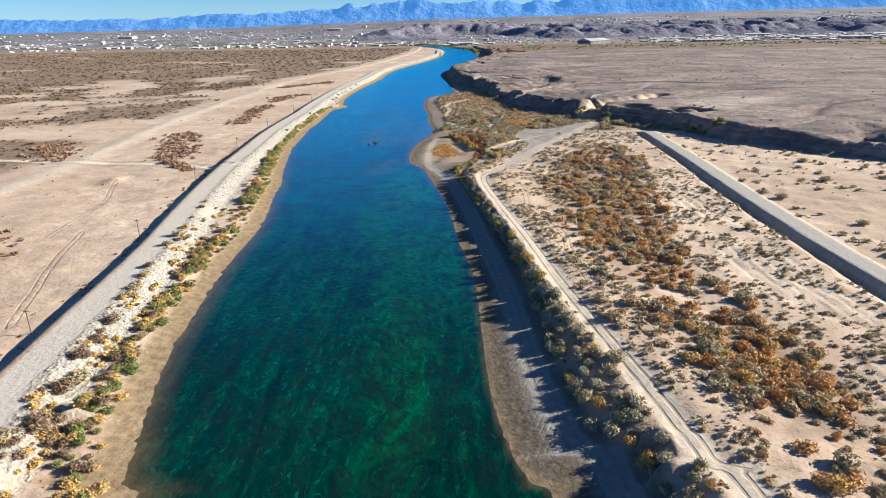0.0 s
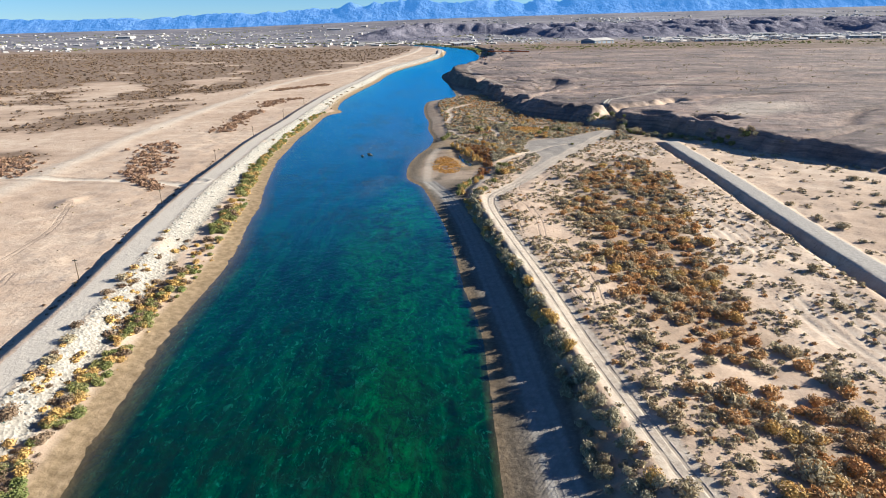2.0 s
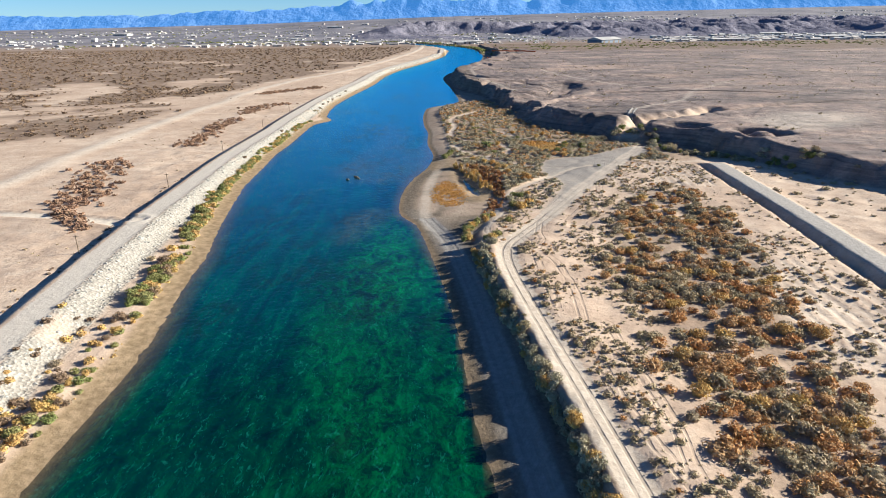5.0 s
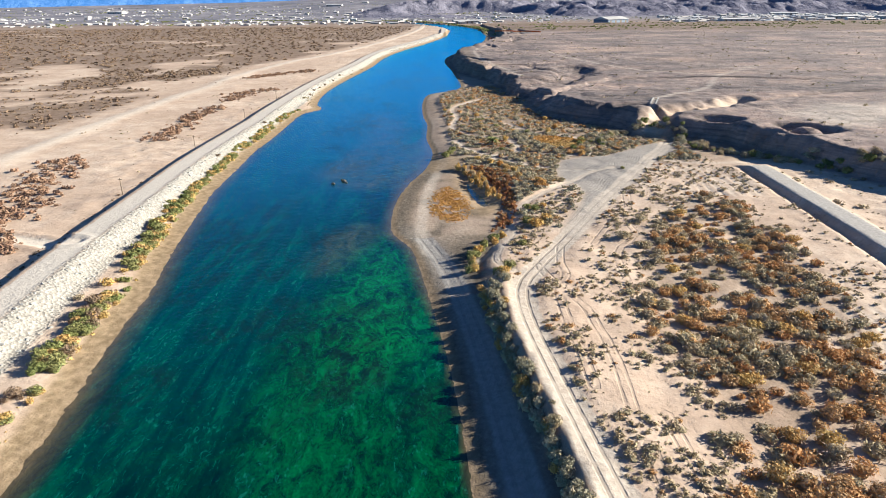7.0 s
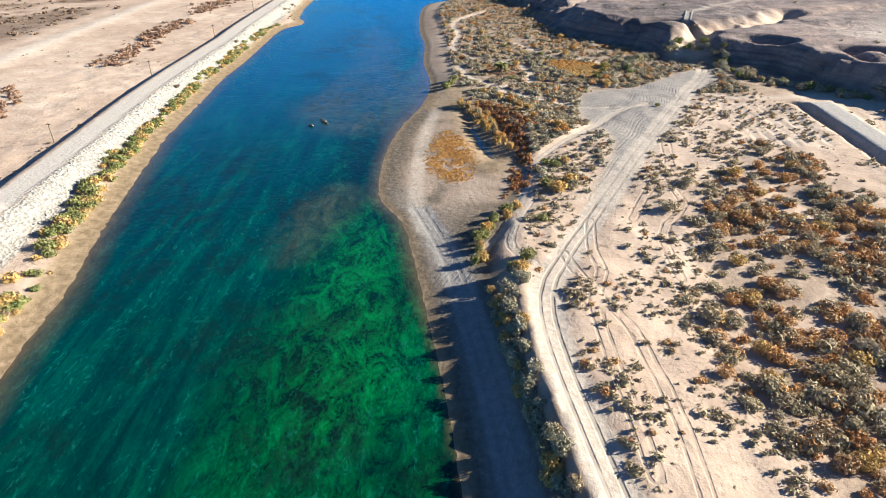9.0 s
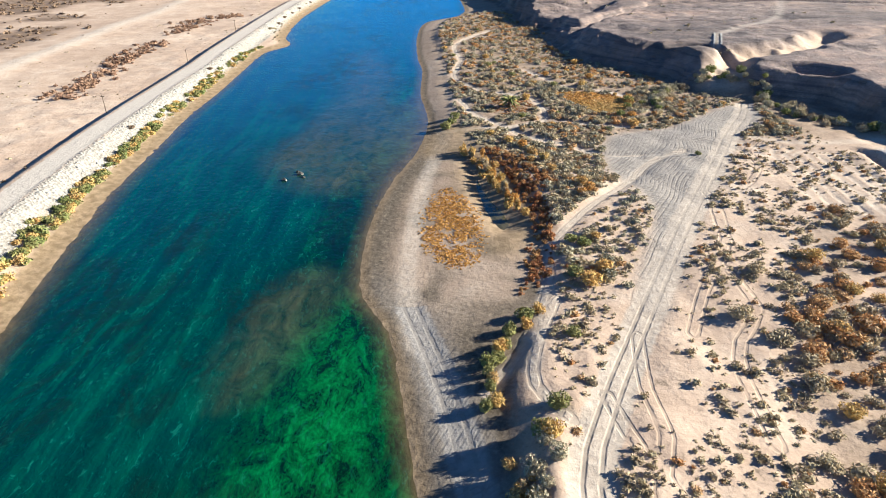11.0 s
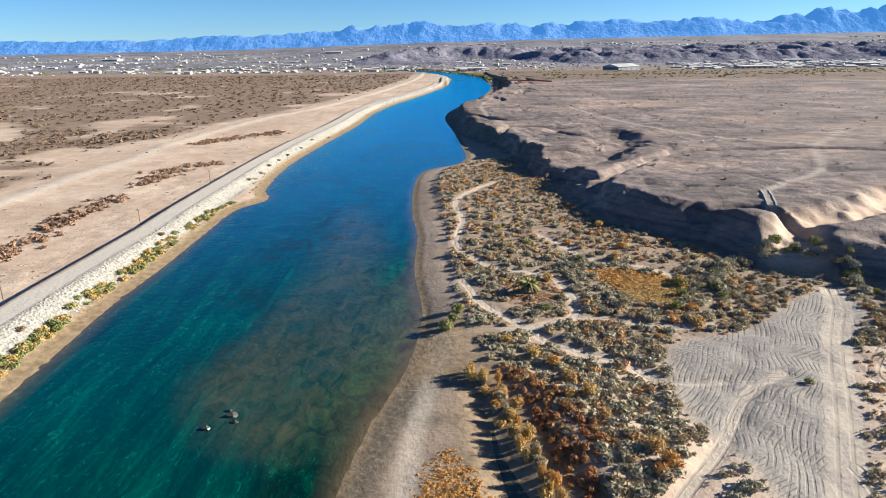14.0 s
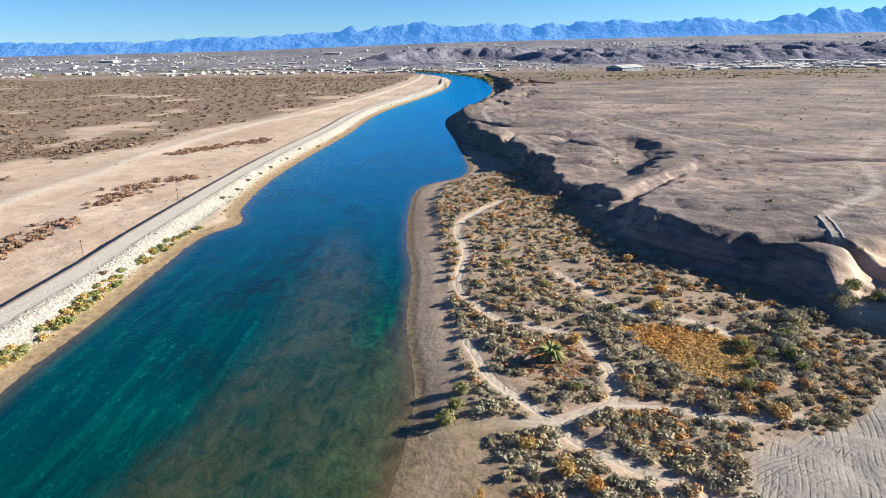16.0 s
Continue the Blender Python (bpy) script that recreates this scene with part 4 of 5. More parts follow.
protos = [shrub("tamarisk_bush", RICH[i], m, lab, "tamarisk bushes in the dry wash", 30 + i) for i, (m, lab) in enumerate(
    [(TAMARISK, "rust brown tamarisk bush in the dry wash"), (TAMARISK, "rust brown tamarisk bush in the dry wash"), (SCRUB, "dry olive-grey tamarisk bush in the dry wash"), (GOLD, "golden brown tamarisk bush in the dry wash")])]
planted(protos, big_rust, 3)

sm = scattered(25000, 14, 100, 56, 350, lambda x, y: smooth(0.26, 0.62, wave(x, y, 9, 3, seed=73)) * clear_of_ways(x, y) * smooth(0.9, 0.4, blob(x, y, THICKET, 3)) * smooth(3.5, 6, BANK_FOOT.off(x, y)) * np.where(CANAL_ROAD.off(x, y) > -30, 0.5, 0.9), 0.26, 1.05, (0.55, 0.9), 2.2)
sel = RNG.random(len(sm))
strewn("sparse_desert_weeds", TINY, sm[sm[:, 2] < 0.42], SCRUB, "tiny dry weeds on pale sand", "weeds", 34)
sel = np.where(sm[:, 2] < 0.42, 9, sel)
strewn("sparse_desert_scrub", THIN, sm[sel < 0.9], SCRUB, "sparse dry grey-green scrub on pale sand", "scrub", 4)
strewn("sparse_rust_scrub", LIGHT, sm[(sel >= 0.9) & (sel < 2)], TAMARISK, "small rust brown scrub on pale sand", "scrub", 5)
ea = scattered(3800, 104, 330, 56, 335, lambda x, y: smooth(0.32, 0.6, wave(x, y, 14, 3, seed=75)) * clear_of_ways(x, y) * smooth(0, -8, mesa_inset(x, y)), 0.4, 2.0, (0.5, 0.8), 2.0)
strewn("scrub_beyond_canal", THIN, ea, SCRUB, "low dry scrub on white sand beyond the canal road", "scrub", 6)
named = [(31.5, 117, 1.9, 1.6), (32.5, 108, 2.2, 2.0), (29, 93, 2.2, 1.8), (46, 96, 2.9, 2.3), (85, 166, 1.9, 1.8), (91, 209, 1.5, 1.2), (61, 171, 2.3, 1.6), (60, 128, 2.1, 1.9), (62, 119, 2.0, 1.8),
         (110, 197, 2.6, 1.8), (146, 250, 2.4, 1.8), (137, 219, 2.8, 2.0), (118, 168, 2.2, 1.5), (44, 262, 2.2, 1.7), (52, 275, 1.9, 1.5)]
protos = [shrub("creosote_bush", RICH[3], SCRUB, "rounded dry olive creosote bush standing alone on sand", "lone bushes on the plain", 40),
          shrub("creosote_bush", RICH[4], SCRUB, "rounded dry olive creosote bush standing alone on sand", "lone bushes on the plain", 41)]
planted(protos, named, 7)

# ---- shrubs along the right bank ----
row = []
y = 57.0
while y < 240:
    lo, hi = float(BANK_FOOT.x(y)) + 0.6, float(ROAD_R.x(y)) - 3.6
    for k in range(2):
        rad = float(RNG.uniform(0.7, 1.7))
        row.append((lo + (hi - lo) * float(RNG.uniform(0.05, 0.95)), y + float(RNG.uniform(-1, 1)), rad, rad * float(RNG.uniform(1.05, 1.5))))
    y += float(RNG.uniform(1.0, 2.1))
protos = [shrub("bank_shrub", RICH[0], GREYLEAF, "silver grey-green arrowweed shrub on the river bank", "shrubs along the river bank", 50),
          shrub("bank_shrub", RICH[1], GREYLEAF, "silver grey-green arrowweed shrub on the river bank", "shrubs along the river bank", 51),
          shrub("bank_shrub", RICH[2], GREYLEAF, "silver grey-green arrowweed shrub on the river bank", "shrubs along the river bank", 52),
          shrub("bank_shrub", RICH[4], GREYLEAF, "silver grey-green arrowweed shrub on the river bank", "shrubs along the river bank", 57),
          shrub("bank_shrub", RICH[3], GREYLEAF, "silver grey-green arrowweed shrub on the river bank", "shrubs along the river bank", 58),
          shrub("bank_shrub", RICH[3], GOLD, "golden autumn willow shrub on the river bank", "shrubs along the river bank", 53),
          shrub("bank_shrub", RICH[4], SCRUB, "dry olive-brown shrub on the river bank", "shrubs along the river bank", 54)]
planted(protos, row, 8)
protos = [shrub("willow_bush", RICH[0], GREEN, "yellow-green willow bush beside the gravel track", "willows by the gravel track", 55),
          shrub("willow_bush", RICH[2], GOLD, "golden willow bush beside the gravel track", "willows by the gravel track", 56)]
strip = [(q[0] + float(RNG.uniform(-1, 1)), q[1] + float(RNG.uniform(-1, 1)), float(RNG.uniform(1.0, 1.7)), float(RNG.uniform(1.5, 2.3)))
         for q in [tuple(v) for v in spline([(5.6, 244), (6.6, 250), (8, 255), (10.8, 260), (14.5, 265)], 1.3)]]
planted(protos, strip + [(24, 272, 2.6, 2.4), (27, 276, 2.2, 2.1), (22, 275, 1.9, 2.0), (25.5, 285, 1.8, 1.6), (23.5, 286, 1.6, 1.4), (28, 287, 1.4, 1.3), (19, 258, 1.6, 1.5), (14, 243, 1.9, 2.0), (12, 238, 2.0, 2.0),
                  (0.9, 355, 2.2, 2.3), (3.6, 363, 1.9, 2.0), (2.2, 359, 1.7, 1.9), (62, 330, 1.2, 0.9), (53, 355, 2.3, 1.9), (50.8, 362.5, 1.7, 2.0), (46.4, 396, 1.9, 2.2), (57, 377, 2.2, 2.0), (55, 370, 1.7, 2.0)], 9)

# ---- the overgrown flat below the mesa ----
ph = scattered(900, 12, 30, 358, 386, lambda x, y: blob(x, y, PALM_HOLLOW, 1.0), 0.3, 0.8, (0.3, 0.6))
strewn("palm_hollow_reeds", TINY, ph, REED, "rust red low reeds round the palm", "reeds", 35)
REEDS = [(9, 338), (14, 337), (19, 329), (23.5, 316), (22, 302), (21, 290), (18, 276), (12.5, 270), (15, 282), (17.5, 294), (18, 304), (15, 316), (13, 328)]
fl = scattered(25000, -6, 95, 262, 570, lambda x, y: veg_flat(x, y) * (1 - 0.85 * blob(x, y, REEDS, 1.5)) * smooth(0.2, 0.38, wave(x, y, 12, 3, seed=77)) * (1 - 0.9 * blob(x, y, PALM_HOLLOW, 1.0)) * (1 - 0.95 * blob(x, y, MARSH, 1.5)), 0.4, 1.75, (0.5, 0.95), 1.9)
sel = RNG.random(len(fl)) * 0.6 + 0.4 * wave(fl[:, 0], fl[:, 1], 22, 2, seed=78) + 0.16 * smooth(388, 415, fl[:, 1])
strewn("grey_flat_brush", LIGHT, fl[sel < 0.5], GREYLEAF, "dense grey-green brush on the river flat", "brush", 10)
strewn("olive_flat_brush", LIGHT, fl[(sel >= 0.5) & (sel < 0.74)], SCRUB, "dense olive-brown brush on the river flat", "brush", 11)
strewn("rust_flat_brush", LIGHT, fl[sel >= 0.74], TAMARISK, "rust brown brush on the river flat", "brush", 12)
fw = scattered(300, -4, 90, 345, 560, lambda x, y: veg_flat(x, y) * 0.75, 0.9, 2.0, (0.75, 1.15), 1.5)
protos = [shrub("flat_willow", RICH[i], m, lab, "willows on the river flat", 90 + i) for i, (m, lab) in enumerate(
    [(GOLD, "golden yellow willow on the river flat"), (GREEN, "olive green willow on the river flat"), (SCRUB, "dry brown willow on the river flat"), (RUSTGOLD, "orange-brown willow on the river flat")])]
planted(protos, [tuple(map(float, p)) for p in fw], 37)
gold = []
for q in spline([(5, 336), (8.5, 331), (10.8, 321), (13, 312), (15.5, 302)], 0.85):
    rad = float(RNG.uniform(0.6, 1.6))
    gold.append((float(q[0] + RNG.normal() * 0.9), float(q[1] + RNG.normal() * 1.2), rad, float(RNG.uniform(1.3, 2.9))))
protos = [shrub("golden_reed_clump", RICH[i], m, lab, "reeds by the backwater", 60 + i) for i, m, lab in (
    (1, GOLD, "tall golden reed clump beside the backwater"), (0, GOLD, "tall golden reed clump beside the backwater"), (3, RUSTGOLD, "tall orange-brown reed clump beside the backwater"), (2, SCRUB, "dry tan reed clump beside the backwater"))]
planted(protos, gold + [(17, 341, 1.5, 2.0), (20, 338, 1.6, 2.1), (22, 333, 1.9, 2.3), (24, 327, 1.6, 2.1), (21, 326, 1.2, 1.8), (25, 320, 1.4, 1.9), (31, 308, 1.5, 2.2), (30, 311, 1.7, 2.3), (29, 306, 1.3, 1.6), (54, 362, 1.4, 1.7), (57, 376, 1.8, 1.7), (36, 410, 1.6, 1.6), (50, 430, 1.8, 2.0), (45, 455, 1.4, 1.8)], 13)
rd = scattered(1500, 9, 27, 268, 341, lambda x, y: blob(x, y, REEDS, 1.0), 0.45, 1.1, (0.8, 1.4))
strewn("rust_red_reeds", LIGHT, rd, REED, "rust red reeds round the backwater", "reeds", 14)
og = scattered(8000, -6, 9, 276, 316, lambda x, y: blob(x, y, [(1, 313), (-3, 303), (-2.5, 287), (2, 280), (6, 284), (6, 302)], 2.4) * smooth(0.18, 0.42, wave(x, y, 4, 3, seed=79)), 0.16, 0.46, (0.4, 0.7))
strewn("orange_spit_weeds", TINY, og, RUSTGOLD, "low orange-brown weeds on the gravel spit", "weeds", 15)
yg = scattered(5200, 34, 60, 360, 394, lambda x, y: blob(x, y, MARSH, 1.2), 0.4, 0.9, (0.3, 0.5))
south = yg[:, 1] + RNG.uniform(-6, 6, len(yg)) < 377 + 0.5 * (yg[:, 0] - 48)
strewn("yellow_marsh_grass", TINY, yg[south], GOLD, "yellow-green marsh grass in a hollow", "grass", 16)
strewn("orange_marsh_grass", TINY, yg[~south], RUSTGOLD, "orange dry marsh grass in a hollow", "grass", 39)
mf = []
for q in spline([(62, 378), (75, 392), (88, 396), (97, 388), (100, 374), (104, 361), (118, 345), (140, 318)], 2.2):
    for k in range(2):
        rad = float(RNG.uniform(1.2, 2.4))
        mf.append((float(q[0] + RNG.uniform(-4, 3)), float(q[1] + RNG.uniform(-5, 2)), rad, rad * float(RNG.uniform(0.8, 1.2))))
protos = [shrub("mesquite_bush", RICH[0], GREEN, "dark green mesquite bush at the foot of the mesa", "mesquites below the mesa", 70),
          shrub("mesquite_bush", RICH[2], SCRUB, "olive-brown mesquite bush at the foot of the mesa", "mesquites below the mesa", 71),
          shrub("mesquite_bush", RICH[4], GREYLEAF, "grey-green mesquite bush at the foot of the mesa", "mesquites below the mesa", 72)]
planted(protos, mf, 17)

# ---- mesa top ----
mt = scattered(6500, 30, 600, 290, 1150, lambda x, y: smooth(6, 14, mesa_inset(x, y)) * smooth(0.42, 0.72, wave(x, y, 40, 4, 0.6, 81)), 0.4, 1.5, (0.5, 0.8), 2.5)
strewn("mesa_scrub", TINY, mt, SCRUB, "thin dark scrub scattered on the brown mesa", "scrub", 18)
fb = scattered(2600, 60, 1700, 1130, 1650, lambda x, y: smooth(1180, 1300, y + 0.12 * x) * smooth(0.35, 0.55, wave(x, y, 70, 3, seed=83)), 1.5, 4.5, (0.5, 0.8))
strewn("green_brush", TINY, fb, GREEN, "dark green brush before the far town", "brush", 19)

# ---- left bank ----
ls = []
y = 57.0
while y < 470:
    for k in range(5):
        dense = 0.85 if y < 175 else (0.95 if 205 < y < 430 and wave(np.array([y]), np.array([0.0]), 20, 2, seed=99)[0] > 0.38 else 0.3)
        if RNG.random() < dense:
            rad = float(RNG.uniform(1.1, 2.1) if 205 < y < 300 else (RNG.uniform(0.9, 1.8) if y > 300 else RNG.uniform(0.7, 1.6)))
            ls.append((float(BANK_L.x(y)) - float(RNG.uniform(4.4, 9.5 if y < 300 else 7.4)), y + float(RNG.uniform(-1, 1)), rad, rad * float(RNG.uniform(0.7, 1.1))))
    y += float(RNG.uniform(1.8, 3.4))
protos = [shrub("shore_shrub", RICH[0], GREEN, "bright green shrub along the sandy shore", "shrubs along the levee shore", 80),
          shrub("shore_shrub", RICH[1], GREEN, "bright green shrub along the sandy shore", "shrubs along the levee shore", 81),
          shrub("shore_shrub", RICH[2], GOLD, "golden yellow shrub along the sandy shore", "shrubs along the levee shore", 82),
          shrub("shore_shrub", RICH[3], FARBRUSH, "tan brown shrub along the sandy shore", "shrubs along the levee shore", 83)]
near_ls, far_ls = [p for p in ls if p[1] < 232], [p for p in ls if p[1] >= 232]
planted(protos, near_ls, 20)
strewn("shore_shrubs", DENSE, [p for i, p in enumerate(far_ls) if i % 3], GREEN, "green shrubs along the sandy shore", "shrubs", 32)
strewn("golden_shore_shrubs", DENSE, far_ls[::3], GOLD, "golden shrubs along the sandy shore", "shrubs", 33)
protos = [shrub("levee_bush", RICH[4], FARBRUSH, "tan brown tamarisk bush on the stony levee slope", "bushes on the levee slope", 84),
          shrub("levee_bush", RICH[1], SCRUB, "yellow-brown bush on the stony levee slope", "bushes on the levee slope", 85)]
planted(protos, [(-72.0, 155, 1.5, 1.3), (-72.5, 163, 1.7, 1.6), (-68.5, 134, 1.8, 1.5), (-67.5, 127, 1.9, 1.5), (-65.5, 112, 2.4, 2.0), (-64.5, 105, 2.0, 1.6), (-64.5, 98, 2.1, 1.7), (-61.5, 92, 2.6, 2.2), (-62, 88, 2.4, 2.3),
                  (-60, 78, 2.6, 2.0), (-62, 73, 2.2, 1.8), (-70, 140, 1.6, 1.3), (-68, 180, 1.6, 0.9), (-74, 232, 1.4, 1.0), (-86, 352, 1.3, 1.0), (-86, 419, 1.4, 1.1), (-85.5, 507, 1.6, 1.2), (-85, 524, 1.7, 1.2),
                  (-85.5, 540, 1.5, 1.1), (-85, 557, 1.5, 1.1), (-84.5, 573, 1.5, 1.1), (-83, 600, 1.5, 1.1), (-82, 628, 1.6, 1.1)], 21)
fs = scattered(1400, -85, 0, 470, 1200, lambda x, y: smooth(3, 4.5, -BANK_L.off(x, y)) * smooth(8, 6.5, -BANK_L.off(x, y)) * 0.9, 0.6, 1.7, (0.6, 0.9))
strewn("shore_brush", LIGHT, fs, SCRUB, "olive brush along the far levee shore", "brush", 22)
gr = scattered(5000, -95, -36, 57, 470, lambda x, y: smooth(3.6, 4.6, -BANK_L.off(x, y)) * smooth(9, 6.5, -BANK_L.off(x, y)) * smooth(0.3, 0.55, wave(x, y, 8, 2, seed=85)), 0.2, 0.6, (0.5, 0.9))
strewn("shore_grass", TINY, gr, GOLD, "yellow dry grass and weeds along the shore", "grass", 23)
sb = scattered(1500, -78, -55, 57, 205, lambda x, y: smooth(3.6, 4.6, LEVEE.off(x, y)) * smooth(-5.5, -7, BANK_L.off(x, y)) * smooth(0.3, 0.5, wave(x, y, 9, 3, seed=86)) * smooth(205, 170, y), 0.5, 1.7, (0.55, 0.9), 1.5)
half = RNG.random(len(sb)) < 0.5
strewn("levee_slope_brush", DENSE, sb[half], FARBRUSH, "tan dry brush on the stony levee slope", "brush", 36)
strewn("yellow_slope_brush", LIGHT, sb[~half], GOLD, "yellow dry brush on the stony levee slope", "brush", 40)
stones = [rocky(i) for i in range(6)]
st = scattered(9000, -95, -50, 57, 640, lambda x, y: smooth(3.2, 3.9, LEVEE.off(x, y)) * smooth(11.5, 9.5, LEVEE.off(x, y)) * (0.25 + 0.75 * smooth(0.45, 0.55, wave(x, y, 22, 3, seed=14) + 0.25 * smooth(170, 215, y))), 0.18, 0.6, (0.7, 1.0), 2.0)
strewn("riprap_rocks", stones, st, STONE, "broken pale grey riprap rocks on the levee slope", "rocks", 24)

# ---- left plain ----
def left_density(x, y):
    dl = LEFT_ROAD.x(y) - x
    veg = wave(x, y * 0.8, 60, 5, 0.6, 21)
    return smooth(8, 30, dl) * smooth(0.46, 0.56, veg + 0.26 * smooth(520, 900, y + 0.2 * dl) - 0.06 + 0.08 * smooth(150, 60, np.abs(y - 380)))


lp = scattered(14000, -700, -165, 150, 700, lambda x, y: np.maximum(left_density(x, y), 0.04) * smooth(5, 9, away(x, y, SIDE_ROAD)), 0.45, 2.0, (0.45, 0.75), 2.0)
strewn("plain_brush", SPARE, lp, FARBRUSH, "brown dry brush in belts on the sandy plain", "brush", 25)
lf = scattered(12500, -1500, -60, 560, 1640, lambda x, y: left_density(x, y) * 0.85, 1.0, 2.9, (0.5, 0.8), 1.5)
strewn("distant_brush", SPARE, lf, FARBRUSH, "brown far brush covering the plain", "brush", 26)
strips = []
for line, n, wide in (([(-122, 385), (-126, 414), (-129, 446), (-127, 475)], 60, 5), ([(-128, 500), (-128, 540), (-116, 552)], 45, 6), ([(-150, 622), (-133, 646), (-114, 668)], 70, 6),
                      ([(-120, 276), (-126, 300), (-138, 335), (-143, 350)], 70, 7), ([(-104, 257), (-122, 274)], 16, 3), ([(-110, 100), (-118, 130), (-125, 165)], 60, 9), ([(-200, 315), (-176, 286)], 30, 8)):
    s = spline(line, 2)
    for i in range(int(n * 4)):
        q = s[RNG.integers(0, len(s))]
        rad = float(RNG.uniform(0.4, 2.0))
        strips.append((q[0] + RNG.normal() * wide * 0.6, q[1] + RNG.normal() * wide * 0.7, rad, rad * 0.75))
strewn("plain_tamarisk_strips", THIN, strips, DARKRUST, "rust brown tamarisk strips on the sandy plain", "brush", 27)
sp = scattered(1500, -165, -78, 57, 700, lambda x, y: smooth(-7.5, -9, LEVEE.off(x, y)) * smooth(0.45, 0.75, wave(x, y, 12, 3, seed=87)), 0.25, 0.8, (0.5, 0.8))
strewn("plain_weeds", TINY, sp, SCRUB, "small dry weeds on bare sand beside the levee", "scrub", 28)
lw = scattered(900, -100, -72, 57, 330, lambda x, y: smooth(-5.0, -6, LEVEE.off(x, y)) * smooth(-11, -9, LEVEE.off(x, y)) * 0.8, 0.3, 0.8, (0.6, 1.0))
strewn("levee_foot_weeds", LIGHT, lw, FARBRUSH, "dry weeds along the foot of the levee", "scrub", 29)


# ---- single things ----
def palm(x, y):
    """A short date palm with arching fronds."""
    root = new("palm_tree")
    bm = bmesh.new()
    tube(bm, (0, 0, -0.2), (0, 0, 1.6), 0.38, 0.3, 10)
    part("trunk", bm, STEM, root, "shaggy brown trunk")
    r = random.Random(5)
    for i in range(34):
        a, rise, long = i * 2.399, 0.15 + 1.1 * r.random(), 2.4 + 0.7 * r.random()
        bm = bmesh.new()
        prev = None
        for k in range(7):
            t = k / 6
            d, z = long * (t * math.cos(rise * 0.6)), 1.6 + long * (math.sin(rise) * t - 0.62 * t * t)
            w = 0.32 * math.sin(math.pi * min(1, 0.12 + t * 0.88)) + 0.02
            c, s = math.cos(a), math.sin(a)
            cur = [bm.verts.new((d * c - o * s, d * s + o * c, z - abs(o) * 0.5)) for o in (-w, 0, w)]
            if prev:
                bm.faces.new((prev[0], prev[1], cur[1], cur[0]))
                bm.faces.new((prev[1], prev[2], cur[2], cur[1]))
            prev = cur
        part("frond", bm, GREEN, root)
    root.location = (x, y, float(terrain(np.array([x]), np.array([y]))[0]))
    root.scale = (1.25, 1.25, 1.25)
    return tagged(root, "short dark green date palm on the river flat", "palm tree")


palm(20, 373.5)


def utility_pole(x, y):
    root = new("utility_pole")
    bm = bmesh.new()
    tube(bm, (0, 0, -0.4), (0, 0, 5.2), 0.14, 0.1, 8)
    part("pole", bm, STEM, root, "weathered brown pole")
    arm = part("crossarm", box(bmesh.new(), -0.6, 0.6, -0.06, 0.06, 4.75, 4.88), STEM, root)
    for o in (-0.5, 0.5):
        bm = bmesh.new()
        tube(bm, (o, 0, 4.88), (o, 0, 5.05), 0.05, 0.04, 6)
        part("insulator", bm, WHITE, arm, "pale ceramic insulator")
    return tagged(root, "weathered wooden utility pole below the levee road", "utility pole", "poles along the levee")


pole = utility_pole(0, 0)
for i, y in enumerate((109, 168, 235, 302, 369, 436, 503)):
    x = float(LEVEE.x(y)) - 8.2
    m = Matrix.Translation((x, y, float(terrain(np.array([x]), np.array([float(y)]))[0])))
    if i:
        copy_thing(pole, m)
    else:
        pole.matrix_basis = m


def river_rock(x, y, rad, seed):
    v, f = rocky(seed)
    ob = new("river_rock", mesh_of("river_rock", v * rad, f, DARKROCK, False))
    ob.location = (x, y, WATER_Z + 0.05)
    return tagged(ob, "dark wet rock breaking the river surface", "rock", "rocks in the river")


for i, (x, y, rad) in enumerate(((-37, 321, 0.8), (-34, 324.5, 1.0), (-33, 322.6, 0.7), (-35, 326, 0.5))):
    river_rock(x, y, rad, 90 + i)


def gabled(name, wx, wy, h, rise, wall_mat, roof_mat, label, category, group, doors):
    """A building: walls, a low gabled roof with eaves, doors and windows."""
    root = new(name)
    part("wall", box(bmesh.new(), -wx, wx, -wy, wy, -0.5, h), wall_mat, root)
    bm = bmesh.new()
    e = 0.05 * wx + 0.4
    v = [bm.verts.new(p) for p in ((-wx - e, -wy - e, h), (wx + e, -wy - e, h), (wx + e, wy + e, h), (-wx - e, wy + e, h), (-wx - e, 0, h + rise), (wx + e, 0, h + rise))]
    for f in ((0, 1, 5, 4), (2, 3, 4, 5), (0, 4, 3), (1, 2, 5), (3, 2, 1, 0)):
        bm.faces.new([v[i] for i in f])
    part("roof", bm, roof_mat, root)
    for i in range(doors):
        c = -wx + (i + 0.5) * 2 * wx / doors
        q = 0.28 * wx / doors
        part("window" if i % 2 else "door", box(bmesh.new(), c - q, c + q, -wy - 0.06, -wy + 0.1, 0.9 if i % 2 else 0.0, h * 0.75), STEM, root)
    return tagged(root, label, category, group)


hangar = gabled("hangar", 38, 22, 9, 6, STEEL, WHITE, "large blue-grey steel hangar with a white low gabled roof", "hangar", "", 4)
hangar.matrix_basis = pose(405, 1740, 0, 0, 0, 38)
hangar.location.z = float(terrain(np.array([405.0]), np.array([1740.0]))[0])
